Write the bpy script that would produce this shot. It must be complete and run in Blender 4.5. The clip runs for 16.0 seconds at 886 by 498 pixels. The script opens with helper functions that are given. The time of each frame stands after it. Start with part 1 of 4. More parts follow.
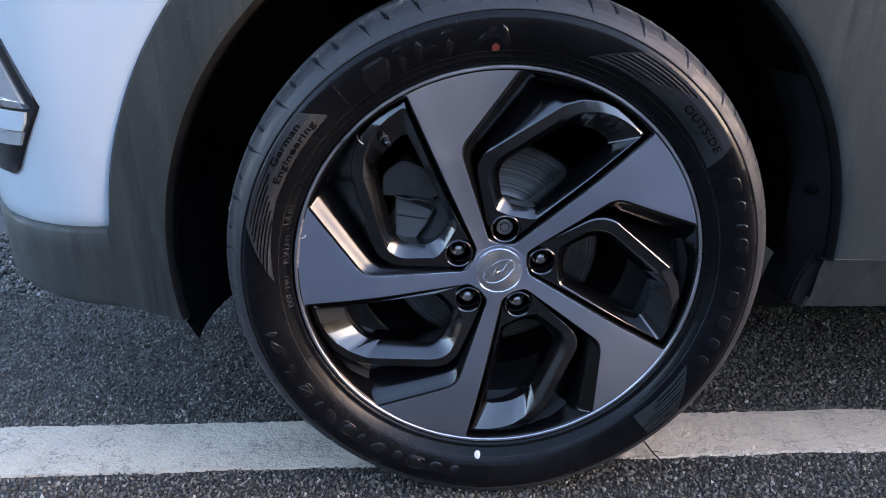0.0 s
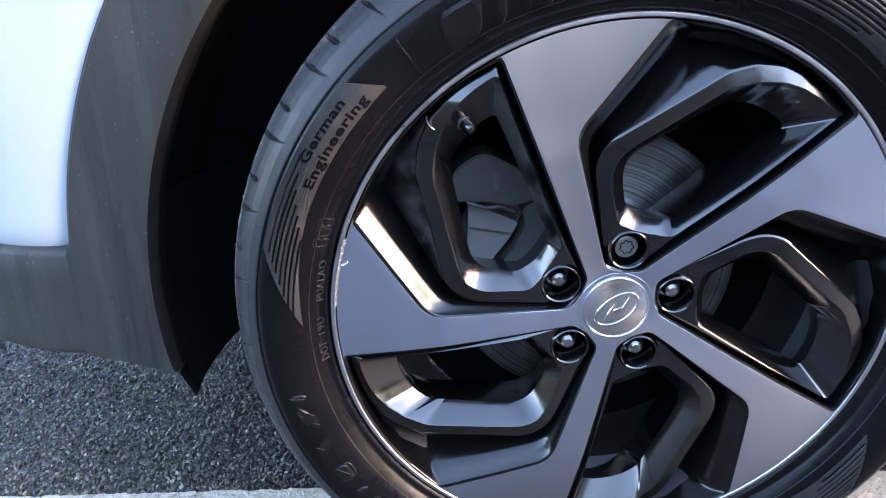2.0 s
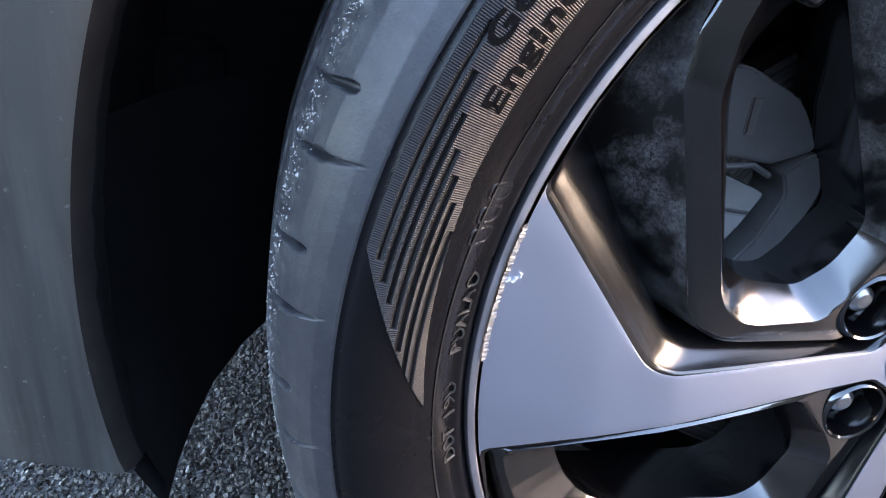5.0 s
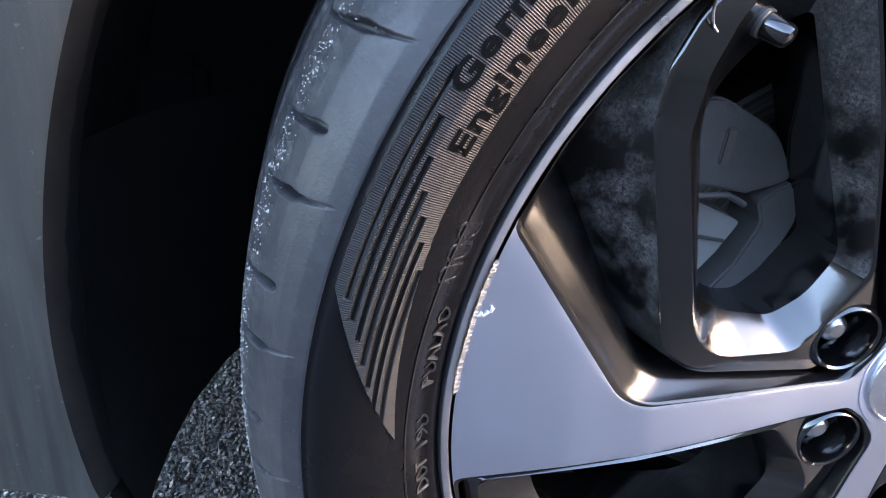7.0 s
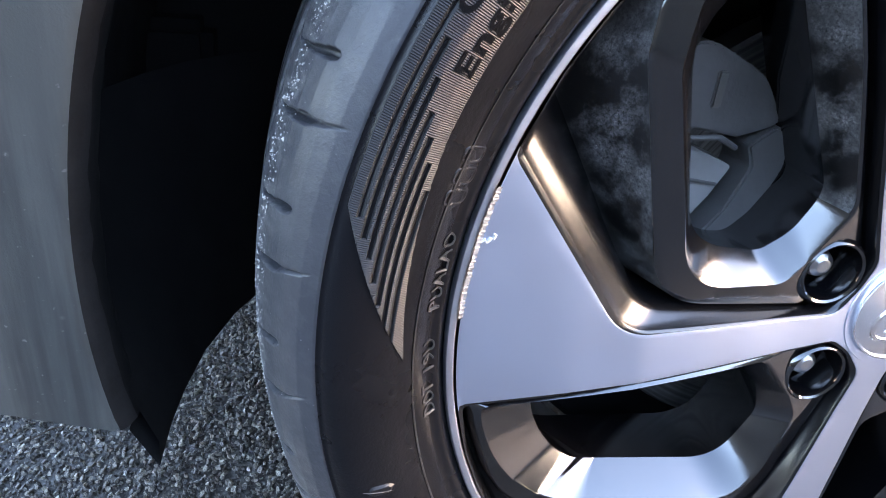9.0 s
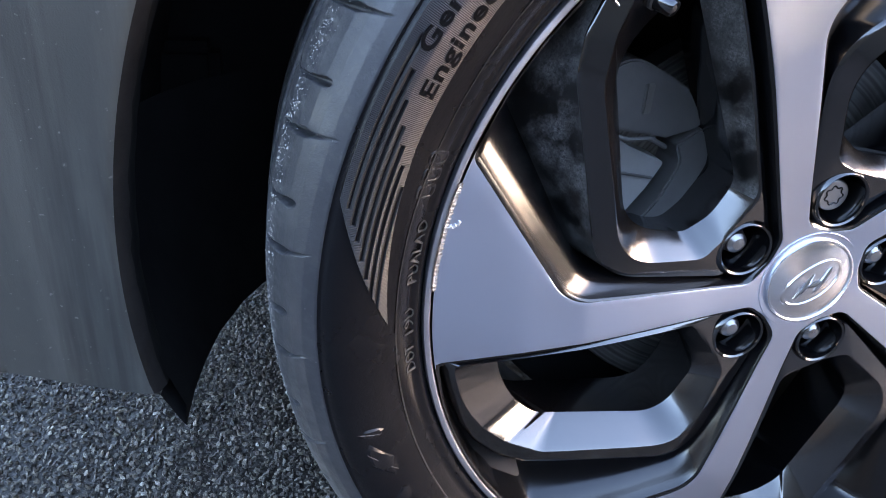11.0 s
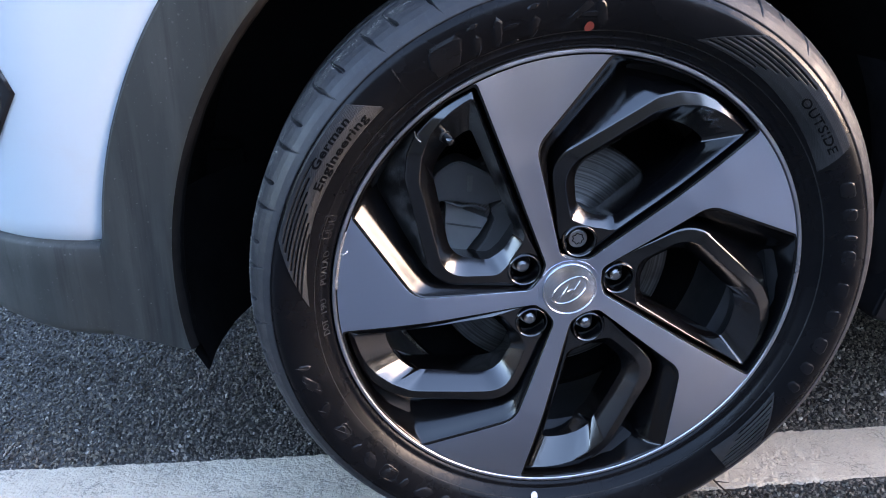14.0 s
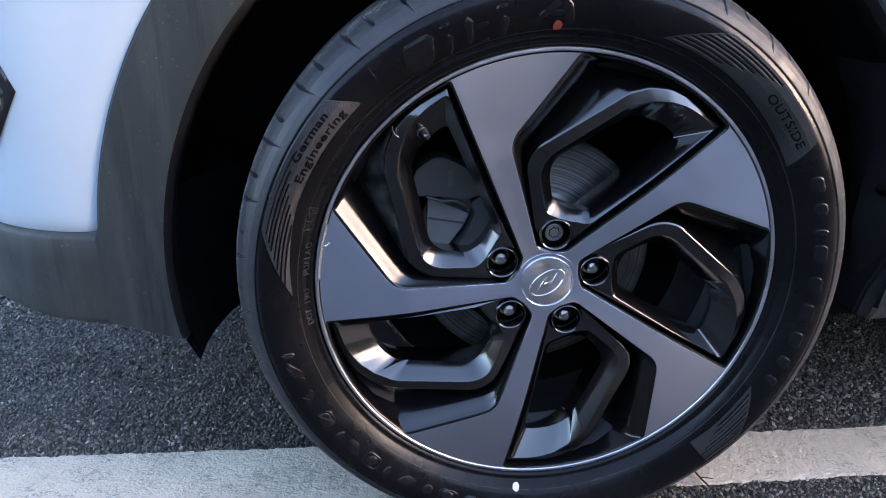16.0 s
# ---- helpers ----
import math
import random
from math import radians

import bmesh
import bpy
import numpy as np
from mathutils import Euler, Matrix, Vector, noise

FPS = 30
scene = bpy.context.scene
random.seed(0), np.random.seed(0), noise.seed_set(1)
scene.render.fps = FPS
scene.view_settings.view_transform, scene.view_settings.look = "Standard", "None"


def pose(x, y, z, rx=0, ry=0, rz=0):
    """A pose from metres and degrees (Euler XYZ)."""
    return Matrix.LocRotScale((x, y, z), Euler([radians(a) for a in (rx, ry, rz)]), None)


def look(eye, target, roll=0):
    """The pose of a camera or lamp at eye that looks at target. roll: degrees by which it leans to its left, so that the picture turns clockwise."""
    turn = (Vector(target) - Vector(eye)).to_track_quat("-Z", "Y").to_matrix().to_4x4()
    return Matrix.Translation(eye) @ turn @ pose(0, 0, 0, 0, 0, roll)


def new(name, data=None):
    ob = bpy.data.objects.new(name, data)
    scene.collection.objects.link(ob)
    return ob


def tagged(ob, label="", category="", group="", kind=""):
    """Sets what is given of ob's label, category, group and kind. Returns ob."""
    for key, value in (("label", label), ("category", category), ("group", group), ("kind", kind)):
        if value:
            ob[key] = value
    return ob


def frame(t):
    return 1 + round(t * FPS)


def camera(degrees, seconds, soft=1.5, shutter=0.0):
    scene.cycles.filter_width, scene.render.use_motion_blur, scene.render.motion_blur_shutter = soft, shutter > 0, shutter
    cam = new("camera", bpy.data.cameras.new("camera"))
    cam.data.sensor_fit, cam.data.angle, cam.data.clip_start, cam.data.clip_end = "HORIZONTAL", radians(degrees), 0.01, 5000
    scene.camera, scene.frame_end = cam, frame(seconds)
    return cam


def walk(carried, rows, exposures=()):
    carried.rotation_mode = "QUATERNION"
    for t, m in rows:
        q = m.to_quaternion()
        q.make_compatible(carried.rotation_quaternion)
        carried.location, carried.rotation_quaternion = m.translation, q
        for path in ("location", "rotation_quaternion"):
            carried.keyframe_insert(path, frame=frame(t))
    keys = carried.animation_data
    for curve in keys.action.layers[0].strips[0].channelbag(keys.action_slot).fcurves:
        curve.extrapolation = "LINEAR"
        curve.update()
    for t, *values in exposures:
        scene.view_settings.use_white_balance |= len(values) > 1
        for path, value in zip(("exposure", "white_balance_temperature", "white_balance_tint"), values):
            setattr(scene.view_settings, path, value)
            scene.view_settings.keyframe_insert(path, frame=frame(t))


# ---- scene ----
cam = camera(66.1, 16.0, soft=1.0)
PATH = [
    (0, (-0.11, -0.811, 0.694), (-0.024, 1.04, -0.058), 1.1),
    (0.5, (-0.106, -0.792, 0.689), (-0.015, 1.056, -0.07), 1.1),
    (1, (-0.1, -0.734, 0.687), (-0.001, 1.112, -0.075), 1.2),
    (1.5, (-0.129, -0.651, 0.668), (-0.029, 1.188, -0.111), 1.1),
    (2, (-0.188, -0.56, 0.631), (-0.097, 1.278, -0.15), 1.1),
    (2.5, (-0.259, -0.442, 0.603), (-0.112, 1.388, -0.192), 1.7),
    (3, (-0.312, -0.335, 0.591), (-0.088, 1.479, -0.221), 3.1),
    (3.5, (-0.328, -0.287, 0.565), (-0.034, 1.51, -0.261), 4.0),
    (4, (-0.328, -0.267, 0.543), (0.002, 1.507, -0.319), 4.7),
    (4.5, (-0.327, -0.259, 0.52), (0.026, 1.505, -0.353), 4.9),
    (6.8, (-0.323, -0.261, 0.518), (0.053, 1.506, -0.341), 5.5),
    (7, (-0.317, -0.256, 0.532), (0.059, 1.509, -0.331), 5.6),
    (7.5, (-0.303, -0.252, 0.552), (0.069, 1.51, -0.318), 5.6),
    (8, (-0.305, -0.257, 0.542), (0.072, 1.504, -0.328), 5.5),
    (8.5, (-0.316, -0.27, 0.524), (0.064, 1.489, -0.349), 5.3),
    (8.7, (-0.32, -0.275, 0.515), (0.061, 1.474, -0.376), 5.5),
    (10.8, (-0.328, -0.335, 0.536), (0.062, 1.412, -0.356), 4.5),
    (11, (-0.325, -0.35, 0.541), (0.065, 1.398, -0.349), 4.4),
    (11.5, (-0.324, -0.393, 0.561), (0.06, 1.365, -0.312), 4.4),
    (12, (-0.323, -0.431, 0.577), (0.059, 1.337, -0.277), 4.4),
    (12.5, (-0.321, -0.474, 0.595), (0.047, 1.305, -0.241), 4.3),
    (13, (-0.297, -0.521, 0.621), (0.03, 1.271, -0.205), 3.7),
    (13.5, (-0.258, -0.609, 0.65), (0.001, 1.204, -0.153), 2.9),
    (14, (-0.22, -0.67, 0.67), (-0.007, 1.159, -0.112), 2.3),
    (14.5, (-0.189, -0.691, 0.664), (0.002, 1.146, -0.103), 2.1),
    (15, (-0.184, -0.707, 0.66), (-0.003, 1.137, -0.094), 2.1),
    (15.5, (-0.182, -0.708, 0.661), (-0.012, 1.137, -0.092), 2.0),
    (16, (-0.181, -0.705, 0.661), (-0.019, 1.142, -0.089), 1.9),
]
walk(cam, [(t, look(eye, target, roll)) for t, eye, target, roll in PATH],
     [(0, 3.09, 7010, 22), (1, 3.42, 6960, 22), (1.5, 3.40, 7010, 22), (2, 3.93, 7110, 22), (3, 4.00, 6870, 22), (4, 4.00, 7070, 22), (4.5, 4.18, 7120, 22), (7.5, 4.39, 7270, 22), (8.5, 4.67, 7270, 22), (11.5, 4.02, 7060, 22), (13, 3.82, 6810, 22), (14, 3.47, 6910, 22), (16, 3.32, 6960, 22)])

# ---------------------------------------------------------------- light
world = bpy.data.worlds.new("sky")
scene.world = world
world.use_nodes = True
wn = world.node_tree.nodes
sky = wn.new("ShaderNodeTexSky")
sky.sky_type = "NISHITA"
sky.sun_disc = False
SUN_EL, SUN_AZ = 14.0, 99.0     # azimuth clockwise from +y, degrees
sky.sun_elevation, sky.sun_rotation = radians(SUN_EL), radians(SUN_AZ)
sky.air_density, sky.dust_density, sky.ozone_density = 1.0, 0.6, 1.8
wn["Background"].inputs["Strength"].default_value = 0.15
world.node_tree.links.new(sky.outputs[0], wn["Background"].inputs["Color"])
sun = new("sun", bpy.data.lights.new("sun", "SUN"))
sun.data.energy, sun.data.angle, sun.data.color = 0.60, radians(48), (1.0, 0.70, 0.42)
sd = Vector((math.sin(radians(SUN_AZ)) * math.cos(radians(SUN_EL)), math.cos(radians(SUN_AZ)) * math.cos(radians(SUN_EL)), math.sin(radians(SUN_EL))))
sun.matrix_world = look(sd * 10, (0, 0, 0))

# ---------------------------------------------------------------- materials


class Mat:
    """A small builder of node materials on a Principled shader."""

    def __init__(self, name, base, rough=0.5, metal=0.0):
        self.m = bpy.data.materials.new(name)
        self.m.use_nodes = True
        self.n, self.l = self.m.node_tree.nodes, self.m.node_tree.links
        self.p = self.n["Principled BSDF"]
        self.p.inputs["Base Color"].default_value = (*base, 1)
        self.p.inputs["Roughness"].default_value = rough
        self.p.inputs["Metallic"].default_value = metal
        self.base, self.rough = base, rough
        self.co = self.n.new("ShaderNodeTexCoord")
        self.last_bump = None

    def noise(self, scale, detail=4.0, stretch=(1, 1, 1), rough=0.55, coord="Object"):
        mp = self.n.new("ShaderNodeMapping")
        mp.inputs["Scale"].default_value = stretch
        self.l.new(self.co.outputs[coord], mp.inputs["Vector"])
        t = self.n.new("ShaderNodeTexNoise")
        t.inputs["Scale"].default_value, t.inputs["Detail"].default_value, t.inputs["Roughness"].default_value = scale, detail, rough
        self.l.new(mp.outputs[0], t.inputs["Vector"])
        return t.outputs["Fac"]

    def voronoi(self, scale, feature="F1", out="Distance"):
        t = self.n.new("ShaderNodeTexVoronoi")
        t.feature = feature
        t.inputs["Scale"].default_value = scale
        self.l.new(self.co.outputs["Object"], t.inputs["Vector"])
        return t.outputs[out]

    def ramp(self, fac, stops):
        r = self.n.new("ShaderNodeValToRGB")
        el = r.color_ramp.elements
        while len(el) < len(stops):
            el.new(0.5)
        for e, (p, c) in zip(el, stops):
            e.position = p
            e.color = (c, c, c, 1) if isinstance(c, (int, float)) else (*c, 1)
        self.l.new(fac, r.inputs[0])
        return r.outputs[0]

    def mix(self, fac, a, b, mode="MIX"):
        x = self.n.new("ShaderNodeMix")
        x.data_type, x.blend_type = "RGBA", mode
        for sock, v in ((x.inputs[0], fac), (x.inputs[6], a), (x.inputs[7], b)):
            if isinstance(v, bpy.types.NodeSocket):
                self.l.new(v, sock)
            elif isinstance(v, (int, float)):
                sock.default_value = v if sock == x.inputs[0] else (v, v, v, 1)
            else:
                sock.default_value = (*v, 1)
        return x.outputs[2]

    def colour(self, sock):
        self.l.new(sock, self.p.inputs["Base Color"])
        return self

    def roughness(self, sock):
        self.l.new(sock, self.p.inputs["Roughness"])
        return self

    def bump(self, sock, strength, distance):
        b = self.n.new("ShaderNodeBump")
        b.inputs["Strength"].default_value, b.inputs["Distance"].default_value = strength, distance
        self.l.new(sock, b.inputs["Height"])
        if self.last_bump:
            self.l.new(self.last_bump, b.inputs["Normal"])
        self.last_bump = b.outputs[0]
        self.l.new(b.outputs[0], self.p.inputs["Normal"])
        return self


def asphalt():
    k = Mat("asphalt", (0.03, 0.03, 0.032), 0.7)
    big, mid, fine = k.noise(1.7, 3), k.noise(60, 4), k.noise(420, 3)
    c = k.mix(k.ramp(mid, [(0.35, 0.0), (0.7, 1.0)]), (0.008, 0.0075, 0.007), (0.030, 0.0275, 0.024))
    c = k.mix(k.ramp(big, [(0.4, 0.0), (0.65, 0.5)]), c, (0.040, 0.037, 0.033))
    c = k.mix(k.ramp(k.noise(520, 2), [(0.60, 0.0), (0.72, 0.8)]), c, (0.16, 0.145, 0.125))
    k.colour(c).roughness(k.ramp(fine, [(0.3, 0.40), (0.7, 0.8)]))
    k.bump(k.voronoi(150, "SMOOTH_F1"), 0.9, 0.004).bump(fine, 0.6, 0.001)
    return k.m


def stone():
    k = Mat("asphalt_stone", (0.06, 0.06, 0.06), 0.6)
    g = k.n.new("ShaderNodeNewGeometry")
    c = k.ramp(g.outputs["Random Per Island"], [(0.0, (0.036, 0.032, 0.027)), (0.45, (0.115, 0.103, 0.085)), (0.84, (0.25, 0.225, 0.18)), (0.965, (0.38, 0.34, 0.27)), (1.0, (0.70, 0.66, 0.58))])
    fine = k.noise(900, 3)
    c = k.mix(k.ramp(fine, [(0.35, 0.0), (0.7, 0.7)]), c, (0.030, 0.029, 0.028))
    k.colour(c)
    k.roughness(k.ramp(k.noise(500, 2), [(0.35, 0.22), (0.7, 0.55)])).bump(fine, 0.8, 0.0012)
    return k.m


def line_paint():
    k = Mat("line_paint", (0.62, 0.61, 0.57), 0.65)
    big, mid, fine = k.noise(7, 4), k.noise(45, 5), k.noise(300, 4)
    c = k.mix(k.ramp(big, [(0.35, 0.0), (0.7, 1.0)]), (0.62, 0.54, 0.425), (0.50, 0.435, 0.34))
    c = k.mix(k.ramp(mid, [(0.58, 0.0), (0.74, 0.35)]), c, (0.45, 0.44, 0.41))
    c = k.mix(k.ramp(fine, [(0.62, 0.0), (0.72, 0.8)]), c, (0.18, 0.18, 0.175))
    k.colour(c).roughness(k.ramp(mid, [(0.3, 0.5), (0.7, 0.8)]))
    crack = k.ramp(k.noise(26, 6, (1, 1.6, 1), 0.62), [(0.484, 0.0), (0.5, 0.95), (0.516, 0.0)])
    crack = k.mix(1.0, crack, k.ramp(k.noise(11, 3, (1.3, 1, 1)), [(0.46, 0.0), (0.55, 1.0)]), "MULTIPLY")
    c = k.mix(crack, c, (0.13, 0.12, 0.11))
    c = k.mix(k.ramp(k.noise(700, 2), [(0.58, 0.0), (0.66, 0.75)]), c, (0.30, 0.28, 0.24))
    k.colour(c)
    k.bump(k.noise(120, 4), 1.0, 0.005).bump(fine, 0.9, 0.002)
    return k.m


def rubber(name="rubber", base=(0.022, 0.023, 0.026), rough=0.45, dust=0.25, spec=0.35):
    k = Mat(name, base, rough)
    big, fine = k.noise(9, 5), k.noise(700, 3)
    dusty = k.ramp(big, [(0.42, 0.0), (0.75, dust)])
    k.colour(k.mix(dusty, base, (0.11, 0.105, 0.10)))
    k.roughness(k.ramp(k.noise(14, 5), [(0.35, rough - 0.12), (0.7, rough + 0.15)]))
    k.bump(k.noise(16, 4), 0.25, 0.003).bump(k.noise(160, 5, (1, 1, 1), 0.7), 0.25, 0.0008).bump(fine, 0.3, 0.0004)
    k.p.inputs["Specular IOR Level"].default_value = spec
    return k.m


def worn_rubber():
    """Grey scrubbed shoulder, with pale streaks and specks of road dirt towards the tread's edge."""
    k = Mat("worn_rubber", (0.028, 0.029, 0.032), 0.5)
    arm, flat, far = (k.n.new("ShaderNodeVectorMath") for _ in range(3))
    arm.operation, flat.operation, far.operation = "SUBTRACT", "MULTIPLY", "LENGTH"
    arm.inputs[1].default_value, flat.inputs[1].default_value = (0, 0, 0.338), (1, 0, 1)
    k.l.new(k.co.outputs["Object"], arm.inputs[0])
    k.l.new(arm.outputs[0], flat.inputs[0])
    k.l.new(flat.outputs[0], far.inputs[0])
    rim = k.n.new("ShaderNodeMapRange")
    rim.inputs["From Min"].default_value, rim.inputs["From Max"].default_value = 0.3405, 0.3480
    k.l.new(far.outputs["Value"], rim.inputs["Value"])
    big, mid, fine = k.noise(11, 5), k.noise(70, 5, (1, 0.5, 1), 0.65), k.noise(700, 3)
    c = k.mix(k.ramp(big, [(0.35, 0.0), (0.7, 1.0)]), (0.023, 0.024, 0.028), (0.037, 0.037, 0.039))
    c = k.mix(k.ramp(k.noise(160, 6, (1, 0.35, 1), 0.7), [(0.50, 0.0), (0.72, 0.55)]), c, (0.055, 0.054, 0.054))
    streak = k.mix(1.0, rim.outputs[0], k.ramp(k.noise(190, 5, (1, 0.3, 1), 0.75), [(0.47, 0.0), (0.68, 0.8)]), "MULTIPLY")
    c = k.mix(streak, c, (0.15, 0.145, 0.135))
    specks = k.ramp(k.voronoi(330), [(0.05, 0.8), (0.14, 0.0)])
    c = k.mix(k.mix(1.0, specks, k.ramp(mid, [(0.54, 0.0), (0.66, 1.0)]), "MULTIPLY"), c, (0.22, 0.21, 0.20))
    k.colour(c).roughness(k.ramp(mid, [(0.3, 0.36), (0.7, 0.60)]))
    k.bump(k.noise(140, 5, (1, 1, 1), 0.7), 0.35, 0.0010).bump(fine, 0.35, 0.0004)
    k.p.inputs["Specular IOR Level"].default_value = 0.40
    return k.m


def black_paint():
    k = Mat("black_gloss_paint", (0.004, 0.004, 0.005), 0.12)
    k.p.inputs["IOR"].default_value = 1.9
    d, film = k.noise(38, 6), k.noise(9, 4)
    c = k.mix(k.ramp(d, [(0.58, 0.0), (0.88, 0.12)]), (0.0022, 0.0022, 0.0026), (0.05, 0.047, 0.043))
    c = k.mix(k.ramp(k.noise(420, 3), [(0.68, 0.0), (0.74, 0.35)]), c, (0.05, 0.048, 0.045))
    k.colour(c)
    k.roughness(k.mix(0.5, k.ramp(film, [(0.40, 0.08), (0.75, 0.24)]), k.ramp(k.noise(90, 5), [(0.45, 0.08), (0.80, 0.26)]))).bump(k.noise(900, 2), 0.05, 0.0003)
    return k.m


def satin_black(name, low, high, ior=1.9):
    """The same black paint where a thin film of road dust dulls it."""
    k = Mat(name, (0.004, 0.004, 0.005), 0.25)
    k.p.inputs["IOR"].default_value = ior
    c = k.mix(k.ramp(k.noise(120, 5), [(0.54, 0.0), (0.84, 0.22)]), (0.0025, 0.0025, 0.0029), (0.035, 0.033, 0.030))
    k.colour(c).roughness(k.ramp(k.noise(24, 5, (1, 1, 1), 0.65), [(0.32, low), (0.68, high)])).bump(k.noise(700, 2), 0.06, 0.0003)
    return k.m


def dusty_black():
    k = Mat("road_dust_on_black_paint", (0.01, 0.01, 0.01), 0.4)
    dust = k.mix(1.0, k.ramp(k.noise(30, 6, (1, 1, 1), 0.65), [(0.44, 0.0), (0.60, 1.0)]), k.ramp(k.noise(560, 5, (1, 1, 1), 0.8), [(0.36, 0.0), (0.64, 0.9)]), "MULTIPLY")
    k.colour(k.mix(dust, (0.005, 0.005, 0.005), (0.15, 0.147, 0.140)))
    k.roughness(k.ramp(dust, [(0.0, 0.28), (0.5, 0.85)])).bump(k.noise(260, 4), 0.3, 0.0006)
    return k.m


def machined(name, light, dark, rough, spread):
    k = Mat(name, light, rough, 1.0)
    k.colour(k.mix(k.noise(6, 2), light, dark))
    k.roughness(k.ramp(k.noise(30, 5), [(0.3, rough - 0.02), (0.7, rough + 0.03)]))
    k.p.inputs["Anisotropic"].default_value = spread
    # turned finish: the grain runs round the axle
    arm, turn = (k.n.new("ShaderNodeVectorMath") for _ in range(2))
    arm.operation, turn.operation = "SUBTRACT", "CROSS_PRODUCT"
    arm.inputs[1].default_value, turn.inputs[1].default_value = (0, 0, 0.338), (0, 1, 0)
    k.l.new(k.co.outputs["Object"], arm.inputs[0])
    k.l.new(arm.outputs[0], turn.inputs[0])
    k.l.new(turn.outputs[0], k.p.inputs["Tangent"])
    return k.m


def disc_steel():
    """Brake disc: bare steel with rings of wear and a film of dust."""
    k = Mat("worn_disc_steel", (0.10, 0.098, 0.094), 0.42, 0.75)
    arm, flat, far = (k.n.new("ShaderNodeVectorMath") for _ in range(3))
    arm.operation, flat.operation, far.operation = "SUBTRACT", "MULTIPLY", "LENGTH"
    arm.inputs[1].default_value, flat.inputs[1].default_value = (0, 0, 0.338), (1, 0, 1)
    k.l.new(k.co.outputs["Object"], arm.inputs[0])
    k.l.new(arm.outputs[0], flat.inputs[0])
    k.l.new(flat.outputs[0], far.inputs[0])
    ring = k.n.new("ShaderNodeTexNoise")
    ring.noise_dimensions = "1D"
    ring.inputs["Scale"].default_value, ring.inputs["Detail"].default_value = 380, 3
    k.l.new(far.outputs["Value"], ring.inputs["W"])
    c = k.mix(k.ramp(ring.outputs["Fac"], [(0.3, 0.0), (0.7, 1.0)]), (0.085, 0.082, 0.078), (0.24, 0.235, 0.225))
    c = k.mix(k.ramp(k.noise(24, 5), [(0.45, 0.0), (0.75, 0.7)]), c, (0.050, 0.046, 0.042))
    k.colour(c).bump(ring.outputs["Fac"], 0.25, 0.0006)
    return k.m


def plain(name, base, rough, metal=0.0, grain=300, depth=0.0004, vary=0.35):
    k = Mat(name, base, rough, metal)
    lo = tuple(c * (1 - vary) for c in base)
    k.colour(k.mix(k.noise(18, 5), lo, tuple(min(1, c * (1 + vary)) for c in base)))
    k.roughness(k.ramp(k.noise(25, 4), [(0.3, max(0.03, rough - 0.1)), (0.7, min(1, rough + 0.12))]))
    k.bump(k.noise(grain, 3), 0.3, depth)
    return k.m


def cladding_plastic():
    k = Mat("grey_grained_plastic", (0.028, 0.031, 0.034), 0.55)
    streak = k.noise(26, 6, (1, 1, 0.12), 0.68)
    spots = k.voronoi(55)
    c = k.mix(k.ramp(streak, [(0.45, 0.0), (0.75, 0.55)]), (0.036, 0.041, 0.039), (0.080, 0.086, 0.079))
    c = k.mix(k.ramp(spots, [(0.0, 0.5), (0.09, 0.0)]), c, (0.12, 0.12, 0.115))
    c = k.mix(k.ramp(k.noise(60, 4, (1, 1, 0.05), 0.6), [(0.56, 0.0), (0.70, 0.55)]), c, (0.012, 0.013, 0.013))
    c = k.mix(k.ramp(k.noise(240, 2), [(0.68, 0.0), (0.74, 0.6)]), c, (0.13, 0.13, 0.125))
    k.colour(c).roughness(k.ramp(k.noise(22, 4), [(0.3, 0.45), (0.7, 0.65)]))
    k.p.inputs["Specular IOR Level"].default_value = 0.35
    k.bump(k.noise(1100, 2), 0.3, 0.0004)
    return k.m


def white_paint():
    k = Mat("white_car_paint", (0.52, 0.61, 0.665), 0.3)
    k.p.inputs["Coat Weight"].default_value, k.p.inputs["Coat Roughness"].default_value = 0.8, 0.04
    k.colour(k.mix(k.ramp(k.noise(20, 6), [(0.55, 0.0), (0.85, 0.3)]), (0.52, 0.61, 0.665), (0.52, 0.51, 0.49)))
    return k.m


M_ASPHALT, M_STONE, M_LINE = asphalt(), stone(), line_paint()
M_RUBBER = rubber("rubber", (0.0040, 0.0040, 0.0048), 0.24, 0.04, 0.20)
M_RUBBER_WORN = worn_rubber()
M_LETTER = rubber("moulded_letter_rubber", (0.0050, 0.0050, 0.0060), 0.27, 0.04, 0.36)
M_MATT = rubber("matt_letter_rubber", (0.003, 0.003, 0.0035), 0.5, 0.02, 0.07)
M_BLACK, M_ALLOY = black_paint(), machined("machined_alloy", (0.68, 0.745, 0.88), (0.63, 0.69, 0.82), 0.31, 0.66)
M_DISC = disc_steel()
M_CLAD, M_WHITE = cladding_plastic(), white_paint()
M_LINER_SHADE = plain("black_liner_and_shade", (0.006, 0.006, 0.006), 0.9)
M_FLANK, M_SATIN, M_FILM = dusty_black(), satin_black("filmed_black_paint", 0.09, 0.22), satin_black("dulled_black_paint", 0.15, 0.25, 1.6)
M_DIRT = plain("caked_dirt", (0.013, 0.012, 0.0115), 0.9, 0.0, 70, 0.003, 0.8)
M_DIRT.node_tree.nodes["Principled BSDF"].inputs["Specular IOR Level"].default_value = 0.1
M_LINER_SHADE.node_tree.nodes["Principled BSDF"].inputs["Specular IOR Level"].default_value = 0.05
M_STEEL = plain("dusty_steel", (0.16, 0.157, 0.15), 0.45, 0.8)
